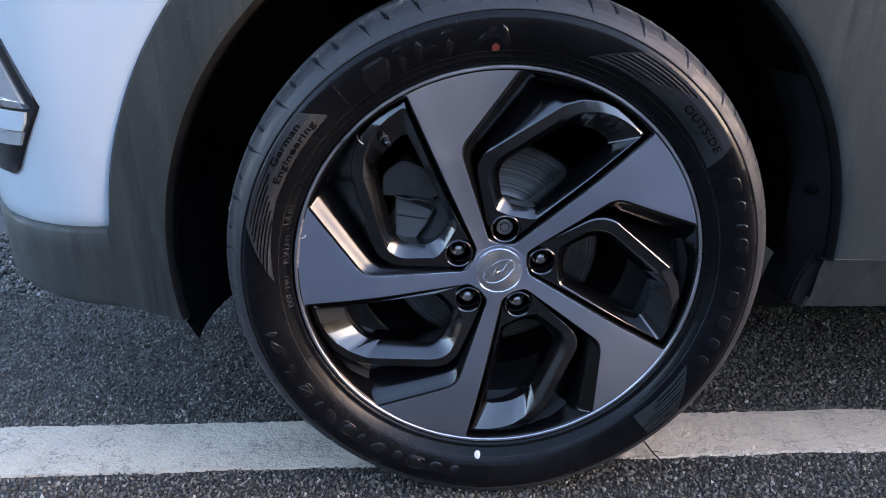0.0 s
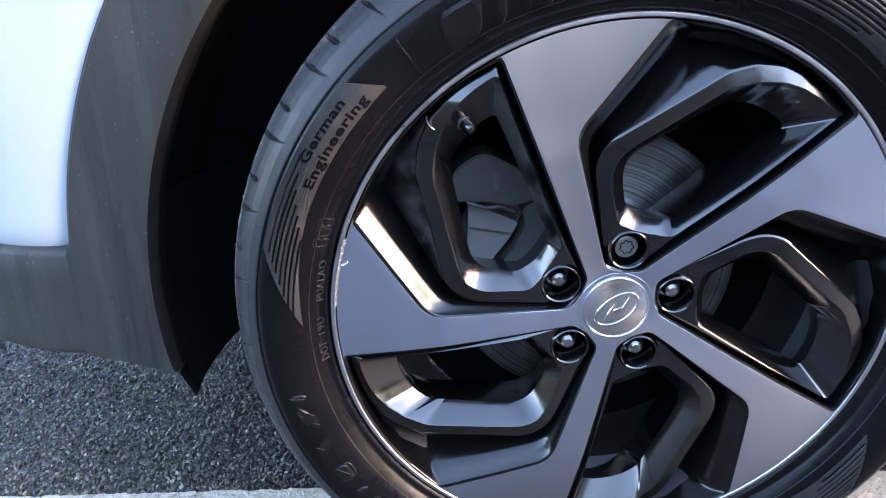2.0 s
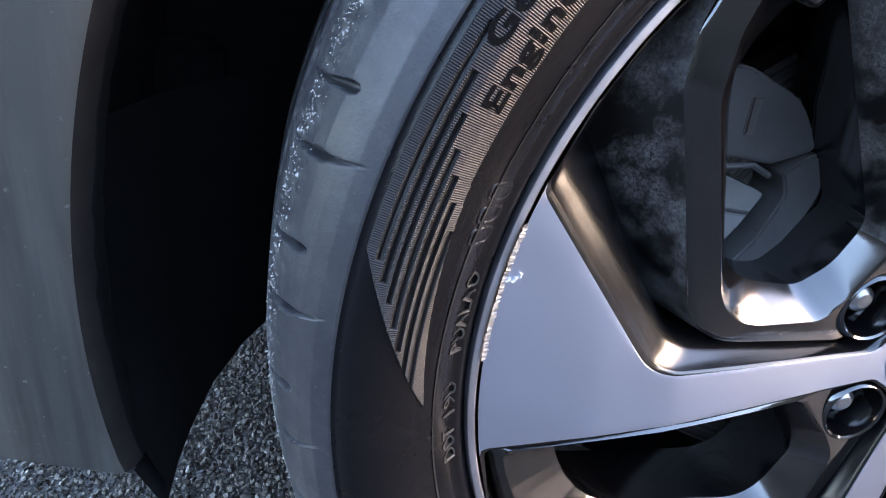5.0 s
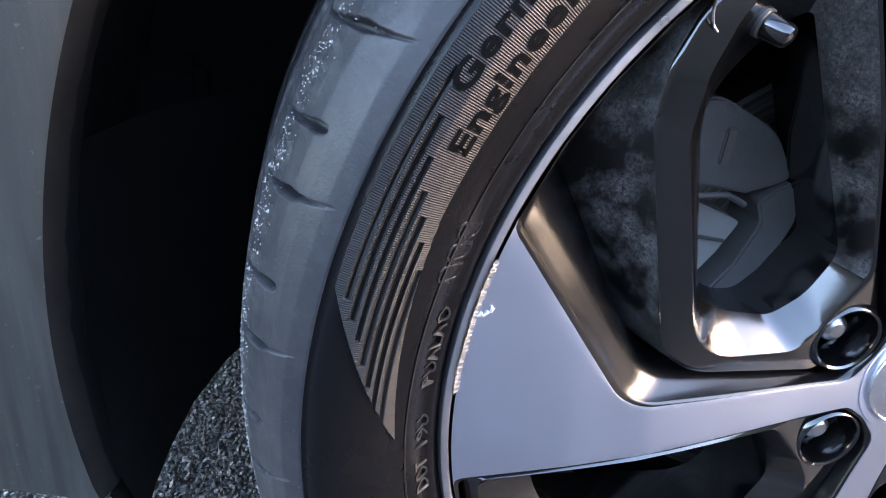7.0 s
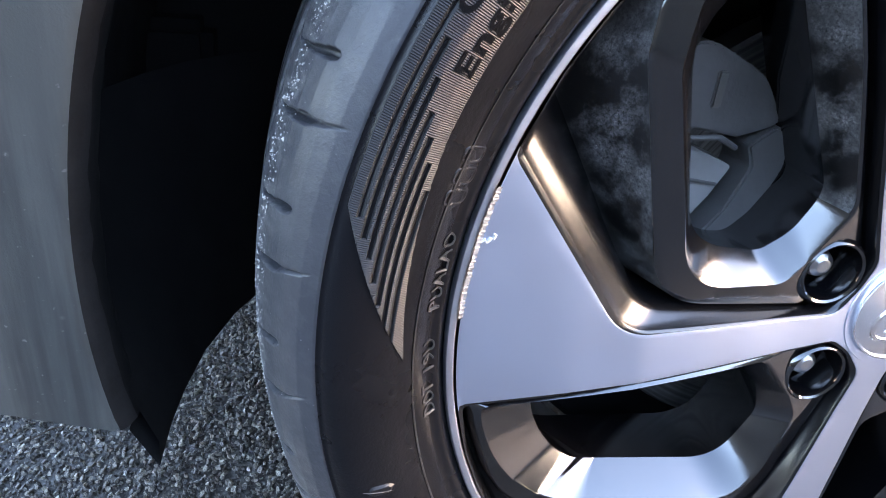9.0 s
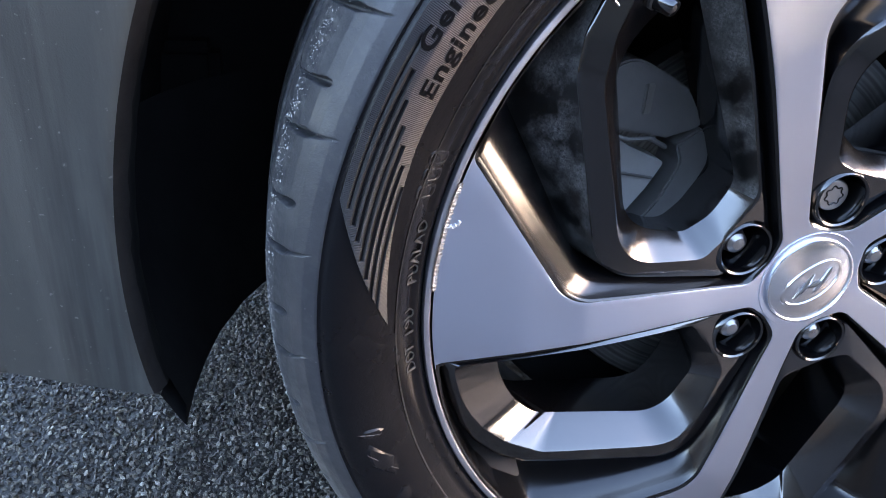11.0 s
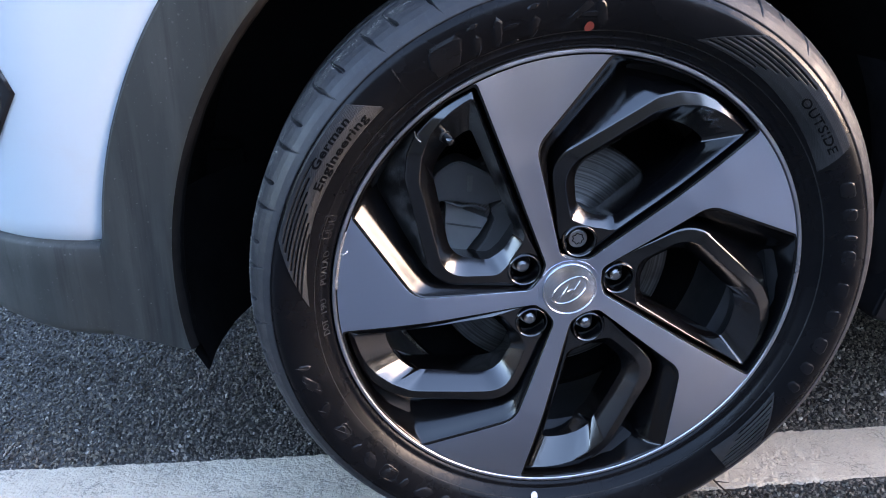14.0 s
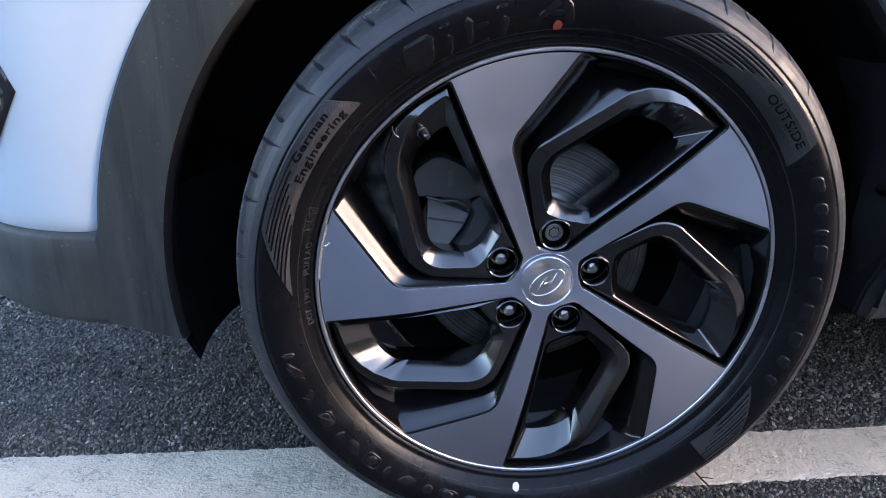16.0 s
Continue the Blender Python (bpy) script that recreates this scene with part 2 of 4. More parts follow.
M_CAST = plain("dirty_cast_iron", (0.095, 0.094, 0.092), 0.55, 0.2, 200, 0.0012, 0.5)
M_CHROME = plain("chrome", (0.75, 0.75, 0.76), 0.12, 1.0, 400, 0.0001, 0.1)
M_NUT = plain("nut_steel", (0.42, 0.42, 0.42), 0.3, 1.0)
M_RED = plain("red_paint_dot", (0.34, 0.06, 0.04), 0.5)
M_WHITEDOT = plain("white_paint_dot", (0.62, 0.62, 0.61), 0.5)
M_LENS = plain("clear_lamp_lens", (0.55, 0.57, 0.58), 0.08, 0.6, 120, 0.002, 0.4)
# paler base than the sidewall: the fine ribs' sheen is put into the colour
M_PANEL = rubber("panel_rubber_sheen", (0.015, 0.0147, 0.0147), 0.45, 0.3, 0.22)
M_PRINT = rubber("chalky_rubber", (0.032, 0.031, 0.030), 0.6, 0.3)
M_GRIT = plain("dried_grit", (0.34, 0.325, 0.30), 0.7)
M_BARREL = plain("dirty_barrel_paint", (0.020, 0.020, 0.021), 0.45, 0.0, 120, 0.0008, 0.6)
M_SCUFF = plain("scuffed_alloy", (0.30, 0.29, 0.28), 0.6, 0.6, 500, 0.001, 0.5)
M_CAP = machined("brushed_cap", (0.84, 0.85, 0.88), (0.76, 0.77, 0.80), 0.26, 0.85)
M_PAD = plain("dusty_pad_plate", (0.25, 0.25, 0.245), 0.6, 0.2, 160, 0.001, 0.4)
M_DUSTY = plain("dusty_plastic", (0.011, 0.011, 0.012), 0.7, 0.0, 90, 0.001, 0.7)
M_LAMPBLACK = plain("gloss_black_plastic", (0.012, 0.012, 0.013), 0.15)
M_DUSTY.node_tree.nodes["Principled BSDF"].inputs["Specular IOR Level"].default_value = 0.12
M_SKY_BLOCK = plain("dull_sky_block", (0.070, 0.062, 0.055), 0.85, 0.0, 40, 0.002, 0.25)
M_LIP = plain("bare_rim_edge", (0.62, 0.635, 0.68), 0.34, 1.0, 500, 0.0002, 0.15)
M_TWIG = plain("twig_bark", (0.05, 0.035, 0.025), 0.8)

# ---------------------------------------------------------------- mesh helpers


def finish(bm, smooth=True, angle=35):
    bmesh.ops.recalc_face_normals(bm, faces=bm.faces)
    for f in bm.faces:
        f.smooth = smooth
    if smooth:
        lim = radians(angle)
        for e in bm.edges:
            if len(e.link_faces) == 2 and e.calc_face_angle(0) > lim:
                e.smooth = False


def part(name, bm, material, parent, label="", smooth=True, angle=35, m=None):
    if isinstance(bm, bmesh.types.BMesh):
        finish(bm, smooth, angle)
        me = bpy.data.meshes.new(name)
        bm.to_mesh(me)
        bm.free()
        me.materials.append(material)
    else:
        me = bm
    ob = new(name, me)
    ob.parent = parent
    if m is not None:
        ob.matrix_basis = m
    return tagged(ob, label)


def loft(loops, closed=True, cap=False):
    """Quads between loops of equal length."""
    bm = bmesh.new()
    rows = [[bm.verts.new(p) for p in lp] for lp in loops]
    n = len(rows[0])
    for a, b in zip(rows, rows[1:]):
        for i in range(n if closed else n - 1):
            j = (i + 1) % n
            bm.faces.new((a[i], a[j], b[j], b[i]))
    if cap:
        bm.faces.new(rows[0])
        bm.faces.new(rows[-1])
    return bm


def lathe(profile, steps=180, cx=0.0, cz=0.0, a0=0.0, a1=360.0, closed_profile=False):
    """Turns (r, y) points about the wheel's axis (y)."""
    full = abs(a1 - a0) >= 360
    n = steps if full else steps + 1
    loops = []
    for i in range(n):
        a = radians(a0 + (a1 - a0) * i / steps)
        s, c = math.sin(a), math.cos(a)
        loops.append([(cx + r * s, y, cz + r * c) for r, y in profile])
    if full:
        loops.append(loops[0])
    bm = loft(loops, closed_profile)
    if full:
        bmesh.ops.remove_doubles(bm, verts=bm.verts, dist=1e-6)
    return bm


def fillet(corners, arc=8, line=6):
    """A closed outline through corners (x, z, radius), with an equal number of points for equal corners."""
    n, out = len(corners), []
    pts = [Vector((x, z)) for x, z, r in corners]
    arcs = []
    for i in range(n):
        p, a, b = pts[i], pts[i - 1], pts[(i + 1) % n]
        u, v = (a - p), (b - p)
        lu, lv = u.length, v.length
        u, v = u / lu, v / lv
        half = math.acos(max(-1, min(1, u.dot(v)))) / 2
        d = min(corners[i][2] / max(math.tan(half), 1e-4), 0.48 * lu, 0.48 * lv)
        s, e = p + u * d, p + v * d
        arcs.append([(1 - t) ** 2 * s + 2 * t * (1 - t) * p + t * t * e for t in (k / arc for k in range(arc + 1))])
    for i in range(n):
        out += arcs[i]
        s, e = arcs[i][-1], arcs[(i + 1) % n][0]
        out += [s.lerp(e, k / line) for k in range(1, line)]
    return out


def pol(r, deg):
    return r * math.sin(radians(deg)), r * math.cos(radians(deg))


def tube(points, radius, sides=8):
    loops = []
    for i, p in enumerate(points):
        p = Vector(p)
        t = (Vector(points[min(i + 1, len(points) - 1)]) - Vector(points[max(i - 1, 0)])).normalized()
        u = t.orthogonal().normalized()
        w = t.cross(u)
        rr = radius[i] if isinstance(radius, (list, tuple)) else radius
        loops.append([p + rr * (math.cos(2 * math.pi * k / sides) * u + math.sin(2 * math.pi * k / sides) * w) for k in range(sides)])
    return loft(loops, True, True)


def box(lo, hi, bevel=0.0):
    bm = bmesh.new()
    bmesh.ops.create_cube(bm, size=1.0)
    for v in bm.verts:
        v.co = Vector([lo[i] + (hi[i] - lo[i]) * (v.co[i] + 0.5) for i in range(3)])
    if bevel:
        bmesh.ops.bevel(bm, geom=bm.edges, offset=bevel, segments=2, affect="EDGES")
    return bm

# ---------------------------------------------------------------- ground
AXLE = 0.338
g = bmesh.new()
vs = [g.verts.new(p) for p in ((-400, -400, 0), (400, -400, 0), (400, 400, 0), (-400, 400, 0))]
g.faces.new(vs)
ground = part("ground", g, M_ASPHALT, None, "dark grey coarse asphalt of a parking bay")
tagged(ground, category="ground", kind="structure")


def line_low(x):
    return 0.028 + 0.028 * x + 0.004 * (noise.noise((x * 9, 5, 1)) + 0.8 * noise.noise((x * 60, 5, 2)) + 0.5 * noise.noise((x * 240, 5, 3)))


def line_high(x):
    return 0.138 + 0.020 * x + 0.004 * (noise.noise((x * 9, 0, 1)) + 0.8 * noise.noise((x * 60, 0, 2)) + 0.5 * noise.noise((x * 240, 0, 3)))


# painted line: ragged edges, a few millimetres thick, an uneven surface
xs = [-1.6 + 0.004 * i for i in range(901)]
rows = []
for k in range(31):
    row = []
    for x in xs:
        lo, hi = line_low(x), line_high(x)
        f = max(0.0, min(1.0, (k - 1) / 28))
        y = lo + (hi - lo) * f + (-0.0015 if k == 0 else 0.0015 if k == 30 else 0)
        z = 0.0002 if k in (0, 30) else 0.0036 + 0.0012 * noise.noise((x * 70, y * 70, 4)) + 0.0007 * noise.noise((x * 200, y * 200, 9))
        row.append((x, y, z))
    rows.append(row)
road_line = part("road_line", loft(rows, False), M_LINE, None, "worn white thermoplastic bay line on the asphalt", angle=50)
tagged(road_line, category="road marking", kind="structure")

# loose-looking aggregate that stands out of the asphalt
rs = np.random.RandomState(7)
P, F = [], []
k5 = np.arange(5) * 2 * np.pi / 5
count = 0
for x0, x1, y0, y1, gap in ((-1.15, 0.95, -0.16, 0.16, 0.0047), (-1.15, -0.12, 0.16, 0.62, 0.0047), (0.10, 0.95, 0.16, 0.55, 0.0056), (-1.3, -0.5, 0.62, 1.0, 0.009)):
    for gx in np.arange(x0, x1, gap):
        for gy in np.arange(y0, y1, gap):
            x, y = gx + rs.uniform(-0.5, 0.5) * gap, gy + rs.uniform(-0.5, 0.5) * gap
            if -0.9 < (y - 0.083 - 0.024 * x) / 0.060 < 0.9 or rs.rand() < 0.08:
                continue
            if y < 0.16 and line_low(x) - 0.002 < y < line_high(x) + 0.002:
                continue
            s = gap * rs.uniform(0.32, 0.78)
            h = s * rs.uniform(0.35, 1.15)
            t, e = rs.uniform(0, 6.28), rs.uniform(0.42, 0.95)
            ta, tb = rs.normal(0, 0.45), rs.normal(0, 0.45)
            ct, st = math.cos(t), math.sin(t)
            b = len(P)
            for j in range(10):
                a = k5[j % 5] + (0.6 if j > 4 else 0)
                rad = s * rs.uniform(0.6, 1.3) * (1 if j < 5 else 0.74)
                u, v = rad * math.cos(a), rad * math.sin(a) * e
                P.append((x + u * ct - v * st, y + u * st + v * ct, -0.0006 if j < 5 else max(0.0004, h + u * ta + v * tb)))
            for j in range(5):
                F.append((b + j, b + (j + 1) % 5, b + 5 + j))
                F.append((b + (j + 1) % 5, b + 5 + (j + 1) % 5, b + 5 + j))
            F.append(tuple(b + 5 + j for j in range(5)))
            count += 1
me = bpy.data.meshes.new("aggregate")
me.from_pydata(P, [], F)
me.materials.append(M_STONE)
aggregate = tagged(new("aggregate", me), "dark grey crushed stone chips set in the asphalt", "gravel", kind="stuff")

# twigs and a pebble on the line
for pts, rad, nm in (([(0.255, 0.085, 0.006), (0.258, 0.060, 0.008), (0.262, 0.035, 0.009), (0.274, 0.008, 0.006)], [0.0008, 0.0014, 0.0013, 0.0007], "twig"),
                     ([(0.262, 0.040, 0.008), (0.270, 0.034, 0.012), (0.276, 0.030, 0.014)], [0.0009, 0.0007, 0.0004], "twig"),
                     ([(-0.60, 0.300, 0.005), (-0.585, 0.312, 0.007), (-0.572, 0.318, 0.006)], [0.0006, 0.0010, 0.0005], "twig")):
    tw = part(nm, tube(pts, rad, 6), M_TWIG, None, "thin dark brown twig lying on the ground")
    tagged(tw, category="twig", group="twigs")

# unseen walls added round the bay to cut low sky light and darken reflections
for nm, lo, hi in (("sky_block_south", (-26, -6.3, 0.0), (7.9, -6.0, 3.1)), ("sky_block_east", (8.0, -5.9, 0.0), (8.3, 7.9, 2.0)), ("sky_block_north", (-9.0, 8.0, 0.0), (8.3, 8.3, 2.6)), ("sky_block_west", (-9.3, -5.9, 0.0), (-9.0, 8.3, 1.0))):
    wall = part(nm, box(lo, hi, 0.02), M_SKY_BLOCK, None, "plain dull unseen wall added to block low sky light")
    tagged(wall, category="wall", kind="structure")

# ---------------------------------------------------------------- car
car = new("car")
tagged(car, "white car with grey plastic cladding parked on asphalt", "car")

# ---- tyre
PROFILE = [(0.250, 0.010), (0.256, -0.008), (0.2615, -0.0175), (0.2640, -0.0215), (0.2665, -0.0225), (0.2690, -0.0222), (0.2705, -0.0250), (0.2750, -0.0298), (0.281, -0.0348), (0.289, -0.0395), (0.297, -0.0425), (0.305, -0.0440),
           (0.313, -0.0435), (0.3185, -0.0418), (0.3195, -0.0398), (0.3212, -0.0400), (0.3220, -0.0402), (0.329, -0.0360), (0.335, -0.0300), (0.340, -0.0225), (0.3440, -0.0140), (0.3465, -0.0050), (0.3485, 0.0060), (0.3497, 0.02),
           (0.350, 0.03), (0.350, 0.034), (0.343, 0.036), (0.343, 0.044), (0.3505, 0.046), (0.351, 0.075), (0.344, 0.077), (0.344, 0.087), (0.351, 0.089), (0.351, 0.118), (0.344, 0.120), (0.344, 0.130), (0.350, 0.132),
           (0.348, 0.16), (0.340, 0.185), (0.32, 0.198), (0.29, 0.197), (0.262, 0.180), (0.250, 0.165)]


def dense(profile, step=0.0016):
    out = [profile[0]]
    for a, b in zip(profile, profile[1:]):
        k = max(1, int(math.hypot(b[0] - a[0], b[1] - a[1]) / (step * 0.5 if b[0] > 0.3225 else 0.003))) if b[1] < 0.03 else 1
        for i in range(1, k + 1):
            out.append((a[0] + (b[0] - a[0]) * i / k, a[1] + (b[1] - a[1]) * i / k))
    return out


SIDE = [(r, y) for r, y in PROFILE if 0.2615 <= r <= 0.3465 and y < 0][:20]


def side_y(r):
    """Depth of the sidewall's skin at a radius."""
    return float(np.interp(r, [a for a, b in SIDE], [b for a, b in SIDE]))


def settle(x, y, z):
    """Flattens the tyre on the ground and bulges the sidewall a little above it."""
    low = max(0.0, 0.10 - z)
    if abs(x) < 0.22 and y < 0.03:
        y -= 0.006 * (low / 0.10) ** 2 * math.cos(x / 0.22 * math.pi / 2)
    return x, y, max(z, 0.0015)


def on_tyre(r, deg, lift=0.0):
    a = radians(deg)
    return settle(r * math.sin(a), side_y(r) - lift, AXLE + r * math.cos(a))


PITCH = 360 / 33     # the shoulder's pattern repeats 33 times


def skew(r):
    """How far the slits lean back round the tyre at a radius, in degrees."""
    return 72 * (0.344 - r) if r < 0.344 else -130 * (r - 0.344)


LONG_R, LONG_W, LONG_D = (0.3255, 0.330, 0.337, 0.3405, 0.3440, 0.349), (0.03, 0.12, 0.19, 0.40, 0.36, 0.16), (0.0, 0.0012, 0.0032, 0.0080, 0.0075, 0.004)
SHORT_R, SHORT_W, SHORT_D = (0.3369, 0.3378, 0.3400, 0.3440, 0.349), (0.05, 0.30, 0.42, 0.30, 0.14), (0.0, 0.0060, 0.0080, 0.0070, 0.003)


def slit(r, u):
    """How deep the shoulder's slits go at a radius and a leaning angle: long tapered ones and short notches by turns."""
    k = int((u + 62.3 + 3600) // PITCH)
    wob = 0.25 * math.sin(k * 12.9)
    d1 = (u + 62.3 - wob + PITCH / 2) % PITCH - PITCH / 2
    d2 = (u + 57.3 + wob + PITCH / 2) % PITCH - PITCH / 2
    dep = 0.0
    if r > 0.3256:
        w = float(np.interp(r, LONG_R, LONG_W))
        if abs(d1) < w:
            dep = float(np.interp(r, LONG_R, LONG_D)) * (1 - (abs(d1) / w) ** 4)
    if r > 0.3370:
        w = float(np.interp(r, SHORT_R, SHORT_W))
        if abs(d2) < w:
            dep = max(dep, float(np.interp(r, SHORT_R, SHORT_D)) * (1 - (abs(d2) / w) ** 4))
    return dep


tp = dense(PROFILE)
tv, tf = [], []
NT = 3600
for i in range(NT):
    u = 360 * i / NT
    for r, y in tp:
        a = radians(u)
        if r > 0.3225 and y < 0.029:
            a = radians(u + skew(r) * min(1.0, (r - 0.3225) / 0.003) * min(1.0, (0.029 - y) / 0.012))
            dep = slit(r, u)
            if dep:
                r, y = r - dep * 0.75, y + dep * 0.75
        tv.append(settle(r * math.sin(a), y, AXLE + r * math.cos(a)))
m = len(tp)
for i in range(NT):
    j = (i + 1) % NT
    for k in range(m - 1):
        tf.append((i * m + k, j * m + k, j * m + k + 1, i * m + k + 1))
me = bpy.data.meshes.new("tyre")
me.from_pydata(tv, [], tf)
me.materials.append(M_RUBBER)
me.polygons.foreach_set("use_smooth", [True] * len(me.polygons))
me.materials.append(M_RUBBER_WORN)
first_worn = min(k for k, (r, y) in enumerate(tp) if r > 0.3196)
slots = [0 if k < first_worn else 1 for k in range(m - 1)] * NT
me.polygons.foreach_set("material_index", slots)
tyre = part("tyre", me, None, car, "black low profile tyre with moulded lettering")


def patch(t0, t1, r_in, r_out, grooves, step=0.085):
    """A raised, finely ribbed field on the sidewall. grooves: (radius, from, to) of the long channels cut in it."""
    n = int((t1 - t0) / step)
    rr = [0.279 + 0.0006 * k for k in range(75)]
    V, Q = [], []
    for i in range(n + 1):
        t = t0 + (t1 - t0) * i / n
        a, b = r_in(t), max(r_in(t), r_out(t))
        for r0 in rr:
            r = min(max(r0, a), b)
            rim = r0 <= a or r0 >= b
            lift = -0.0003 if rim else 0.0007 + (0.00013 if i % 2 else -0.00013)
            for gr, g0, g1 in grooves:
                if abs(r - gr) < 0.0011 and g0 < t < g1:
                    lift = -0.0004 if abs(r - gr) < 0.0008 else 0.0003
            V.append(on_tyre(r, t, lift + 0.0003))
    k = len(rr)
    for i in range(n):
        for j in range(k - 1):
            q = (i * k + j, (i + 1) * k + j, (i + 1) * k + j + 1, i * k + j + 1)
            if (Vector(V[q[0]]) - Vector(V[q[3]])).length > 1e-6 or (Vector(V[q[1]]) - Vector(V[q[2]])).length > 1e-6:
                Q.append(q)
    me = bpy.data.meshes.new("sidewall_panel")
    me.from_pydata(V, [], Q)
    me.materials.append(M_PANEL)
    return part("sidewall_panel", me, None, tyre, "finely ribbed raised panel on the sidewall")


A0 = -72.0
patch(A0 - 18.7, A0 + 26.6, lambda t: float(np.interp(t - A0, [-18.7, -10, 2], [0.2825, 0.2862, 0.2905])),
      lambda t: float(np.interp(t - A0, [-18.7, -4.5, 22.7, 26.6], [0.2826, 0.3180, 0.3182, 0.2930])),
      [(0.3130 - 0.0038 * k, A0 + (-5.0, -6.6, -8.1, -10.1, -12.2, -14.5, -16.5)[k], A0 + (11.4, 8.5, 6.0, 3.7, 2.0, 0.2, -2.0)[k]) for k in range(7)])
for B0, BE in ((72.0, -13.2), (171.0, -34.0)):
    patch(B0 - 54.9, B0 + BE, lambda t: float(np.interp(t - B0, [-54.9, -40, -13.2], [0.2845, 0.2850, 0.2800])),
          lambda t: float(np.interp(t - B0, [-54.9, -43.5, -15.8, -13.2], [0.2846, 0.3165, 0.3150, 0.2805])),
          [(0.2885 + 0.0038 * k, B0 - 53.0 + 1.36 * k, B0 - 41.5 + 2.0 * k) for k in range(7)], 0.11)


def arc_text(word, r0, t0, t1, height, lift=0.0013, bold=0.03, material=M_MATT):
    """Moulded letters along an arc, their feet at radius r0, read clockwise."""
    cu = bpy.data.curves.new("lettering", "FONT")
    cu.body, cu.size, cu.extrude, cu.resolution_u = word, 1.0, 0.02, 3
    cu.space_character = 1.08
    cu.offset = bold
    ob = bpy.data.objects.new("lettering_source", cu)
    scene.collection.objects.link(ob)
    me = bpy.data.meshes.new_from_object(ob.evaluated_get(bpy.context.evaluated_depsgraph_get()))
    bpy.data.objects.remove(ob)
    co = [v.co.copy() for v in me.vertices]
    x0, x1 = min(c.x for c in co), max(c.x for c in co)
    for v, c in zip(me.vertices, co):
        t = t0 + (t1 - t0) * (c.x - x0) / (x1 - x0)
        v.co = on_tyre(r0 + height * c.y / 0.70, t, lift if c.z > 0 else -0.0003)
    me.materials.append(material)
    return part("lettering", me, None, tyre, "moulded black lettering")


arc_text("Engineering", 0.2945, A0 + 6.9, A0 + 23.6, 0.0073)
arc_text("German", 0.3060, A0 + 10.3, A0 + 21.0, 0.0073)
arc_text("OUTSIDE", 0.2930, 72 - 29.8, 72 - 16.2, 0.0085, 0.0013, 0.015)


def arc_block(r0, r1, t0, t1, lift, material, name="raised_mark", slant=0.0, rough_end=0.25):
    """A small raised plate with eased corners on the sidewall."""
    n, k = max(4, int((t1 - t0) / 0.5)), 6
    rows = []
    for i in range(n + 1):
        u = i / n
        e = min(u, 1 - u) * n / 2
        ease = rough_end * (1 - min(1, e)) * (r1 - r0)
        row = []
        for j in range(k + 1):
            v = j / k
            r = r0 + ease + (r1 - r0 - 2 * ease) * v
            edge = i in (0, n) or j in (0, k)
            row.append(on_tyre(r, t0 + (t1 - t0) * u + slant * (v - 0.5), -0.0004 if edge else lift))
        rows.append(row)
    return part(name, loft(rows, False), material, tyre, angle=25)


def arc_frame(r0, r1, t0, t1, wide=0.0007, lift=0.0005):
    """A thin moulded outline with round corners on the sidewall."""
    tm, rm = (t0 + t1) / 2, (r0 + r1) / 2
    w, h = (t1 - t0) / 2, (r1 - r0) / 2
    rows = []
    for k in range(33):
        a = 2 * math.pi * k / 32
        ca, sa = math.cos(a), math.sin(a)
        q = (abs(ca) ** 4 + abs(sa) ** 4) ** -0.25
        row = []
        for o, up in ((-1, -0.0003), (-0.4, lift), (0.4, lift), (1, -0.0003)):
            row.append(on_tyre(rm + (h + o * wide) * sa * q, tm + (w + math.degrees(o * wide / rm)) * ca * q, up))
        rows.append(row)
    return part("raised_mark", loft(rows, False), M_LETTER, tyre, angle=50)


# maker's marks as plain raised shapes, and unreadable small print as bars
for r0, r1, t0, t1, sl in ((0.277, 0.309, -34.6, -27.8, 1.5), (0.277, 0.300, -26.2, -24.2, 0.8), (0.3035, 0.309, -26.0, -23.8, 0.4), (0.277, 0.309, -22.0, -20.0, 0.8), (0.2915, 0.297, -20.0, -17.0, 0.3), (0.277, 0.282, -20.0, -17.4, 0.3),
                           (0.277, 0.300, -15.6, -13.4, 0.8), (0.3035, 0.309, -15.4, -13.2, 0.4), (0.277, 0.309, -8.0, -5.6, 4.5), (0.277, 0.309, -3.4, -1.0, -1.0), (0.290, 0.296, -6.0, -2.4, 0.4)):
    arc_block(r0, r1, t0, t1, 0.0010, M_LETTER, slant=sl)
for k, (t0, t1) in enumerate(((63, 67), (69, 72), (75, 76.5), (78.5, 83), (86, 90), (92.5, 97), (99.5, 103.5), (106, 109), (111.5, 114))):
    arc_block(0.293 - 0.0004 * k, 0.310 - 0.0004 * k, t0, t1, 0.0008, M_LETTER, slant=0.4)
for k, (t0, t1, sl) in enumerate(((-104.9, -103.5, 0.3), (-110.6, -106.6, 2.6), (-117.0, -114.0, -1.5), (-124.2, -120.2, 0.5), (-128.4, -126.6, 0.4), (-134.0, -130.2, -1.2), (-139.0, -136.2, 0.6), (-143.2, -141.4, 0.3), (-149.6, -145.8, 1.6),
                                  (-154.8, -152.0, 0.4), (-160.4, -157.0, -0.8), (-166.2, -162.6, 0.5), (-171.0, -168.4, 0.4))):
    arc_block(0.2915 - 0.0003 * k, 0.3070 - 0.0003 * k, t0, t1, 0.0009, M_LETTER, slant=sl)
for t0, t1 in ((-124.0, -120.6), (-139.8, -135.6), (-161.2, -156.4)):
    arc_frame(0.2890, 0.3045, t0, t1)
arc_text("DOT", 0.2666, -99.2, -95.4, 0.0060, 0.0006, 0.0, M_PRINT)
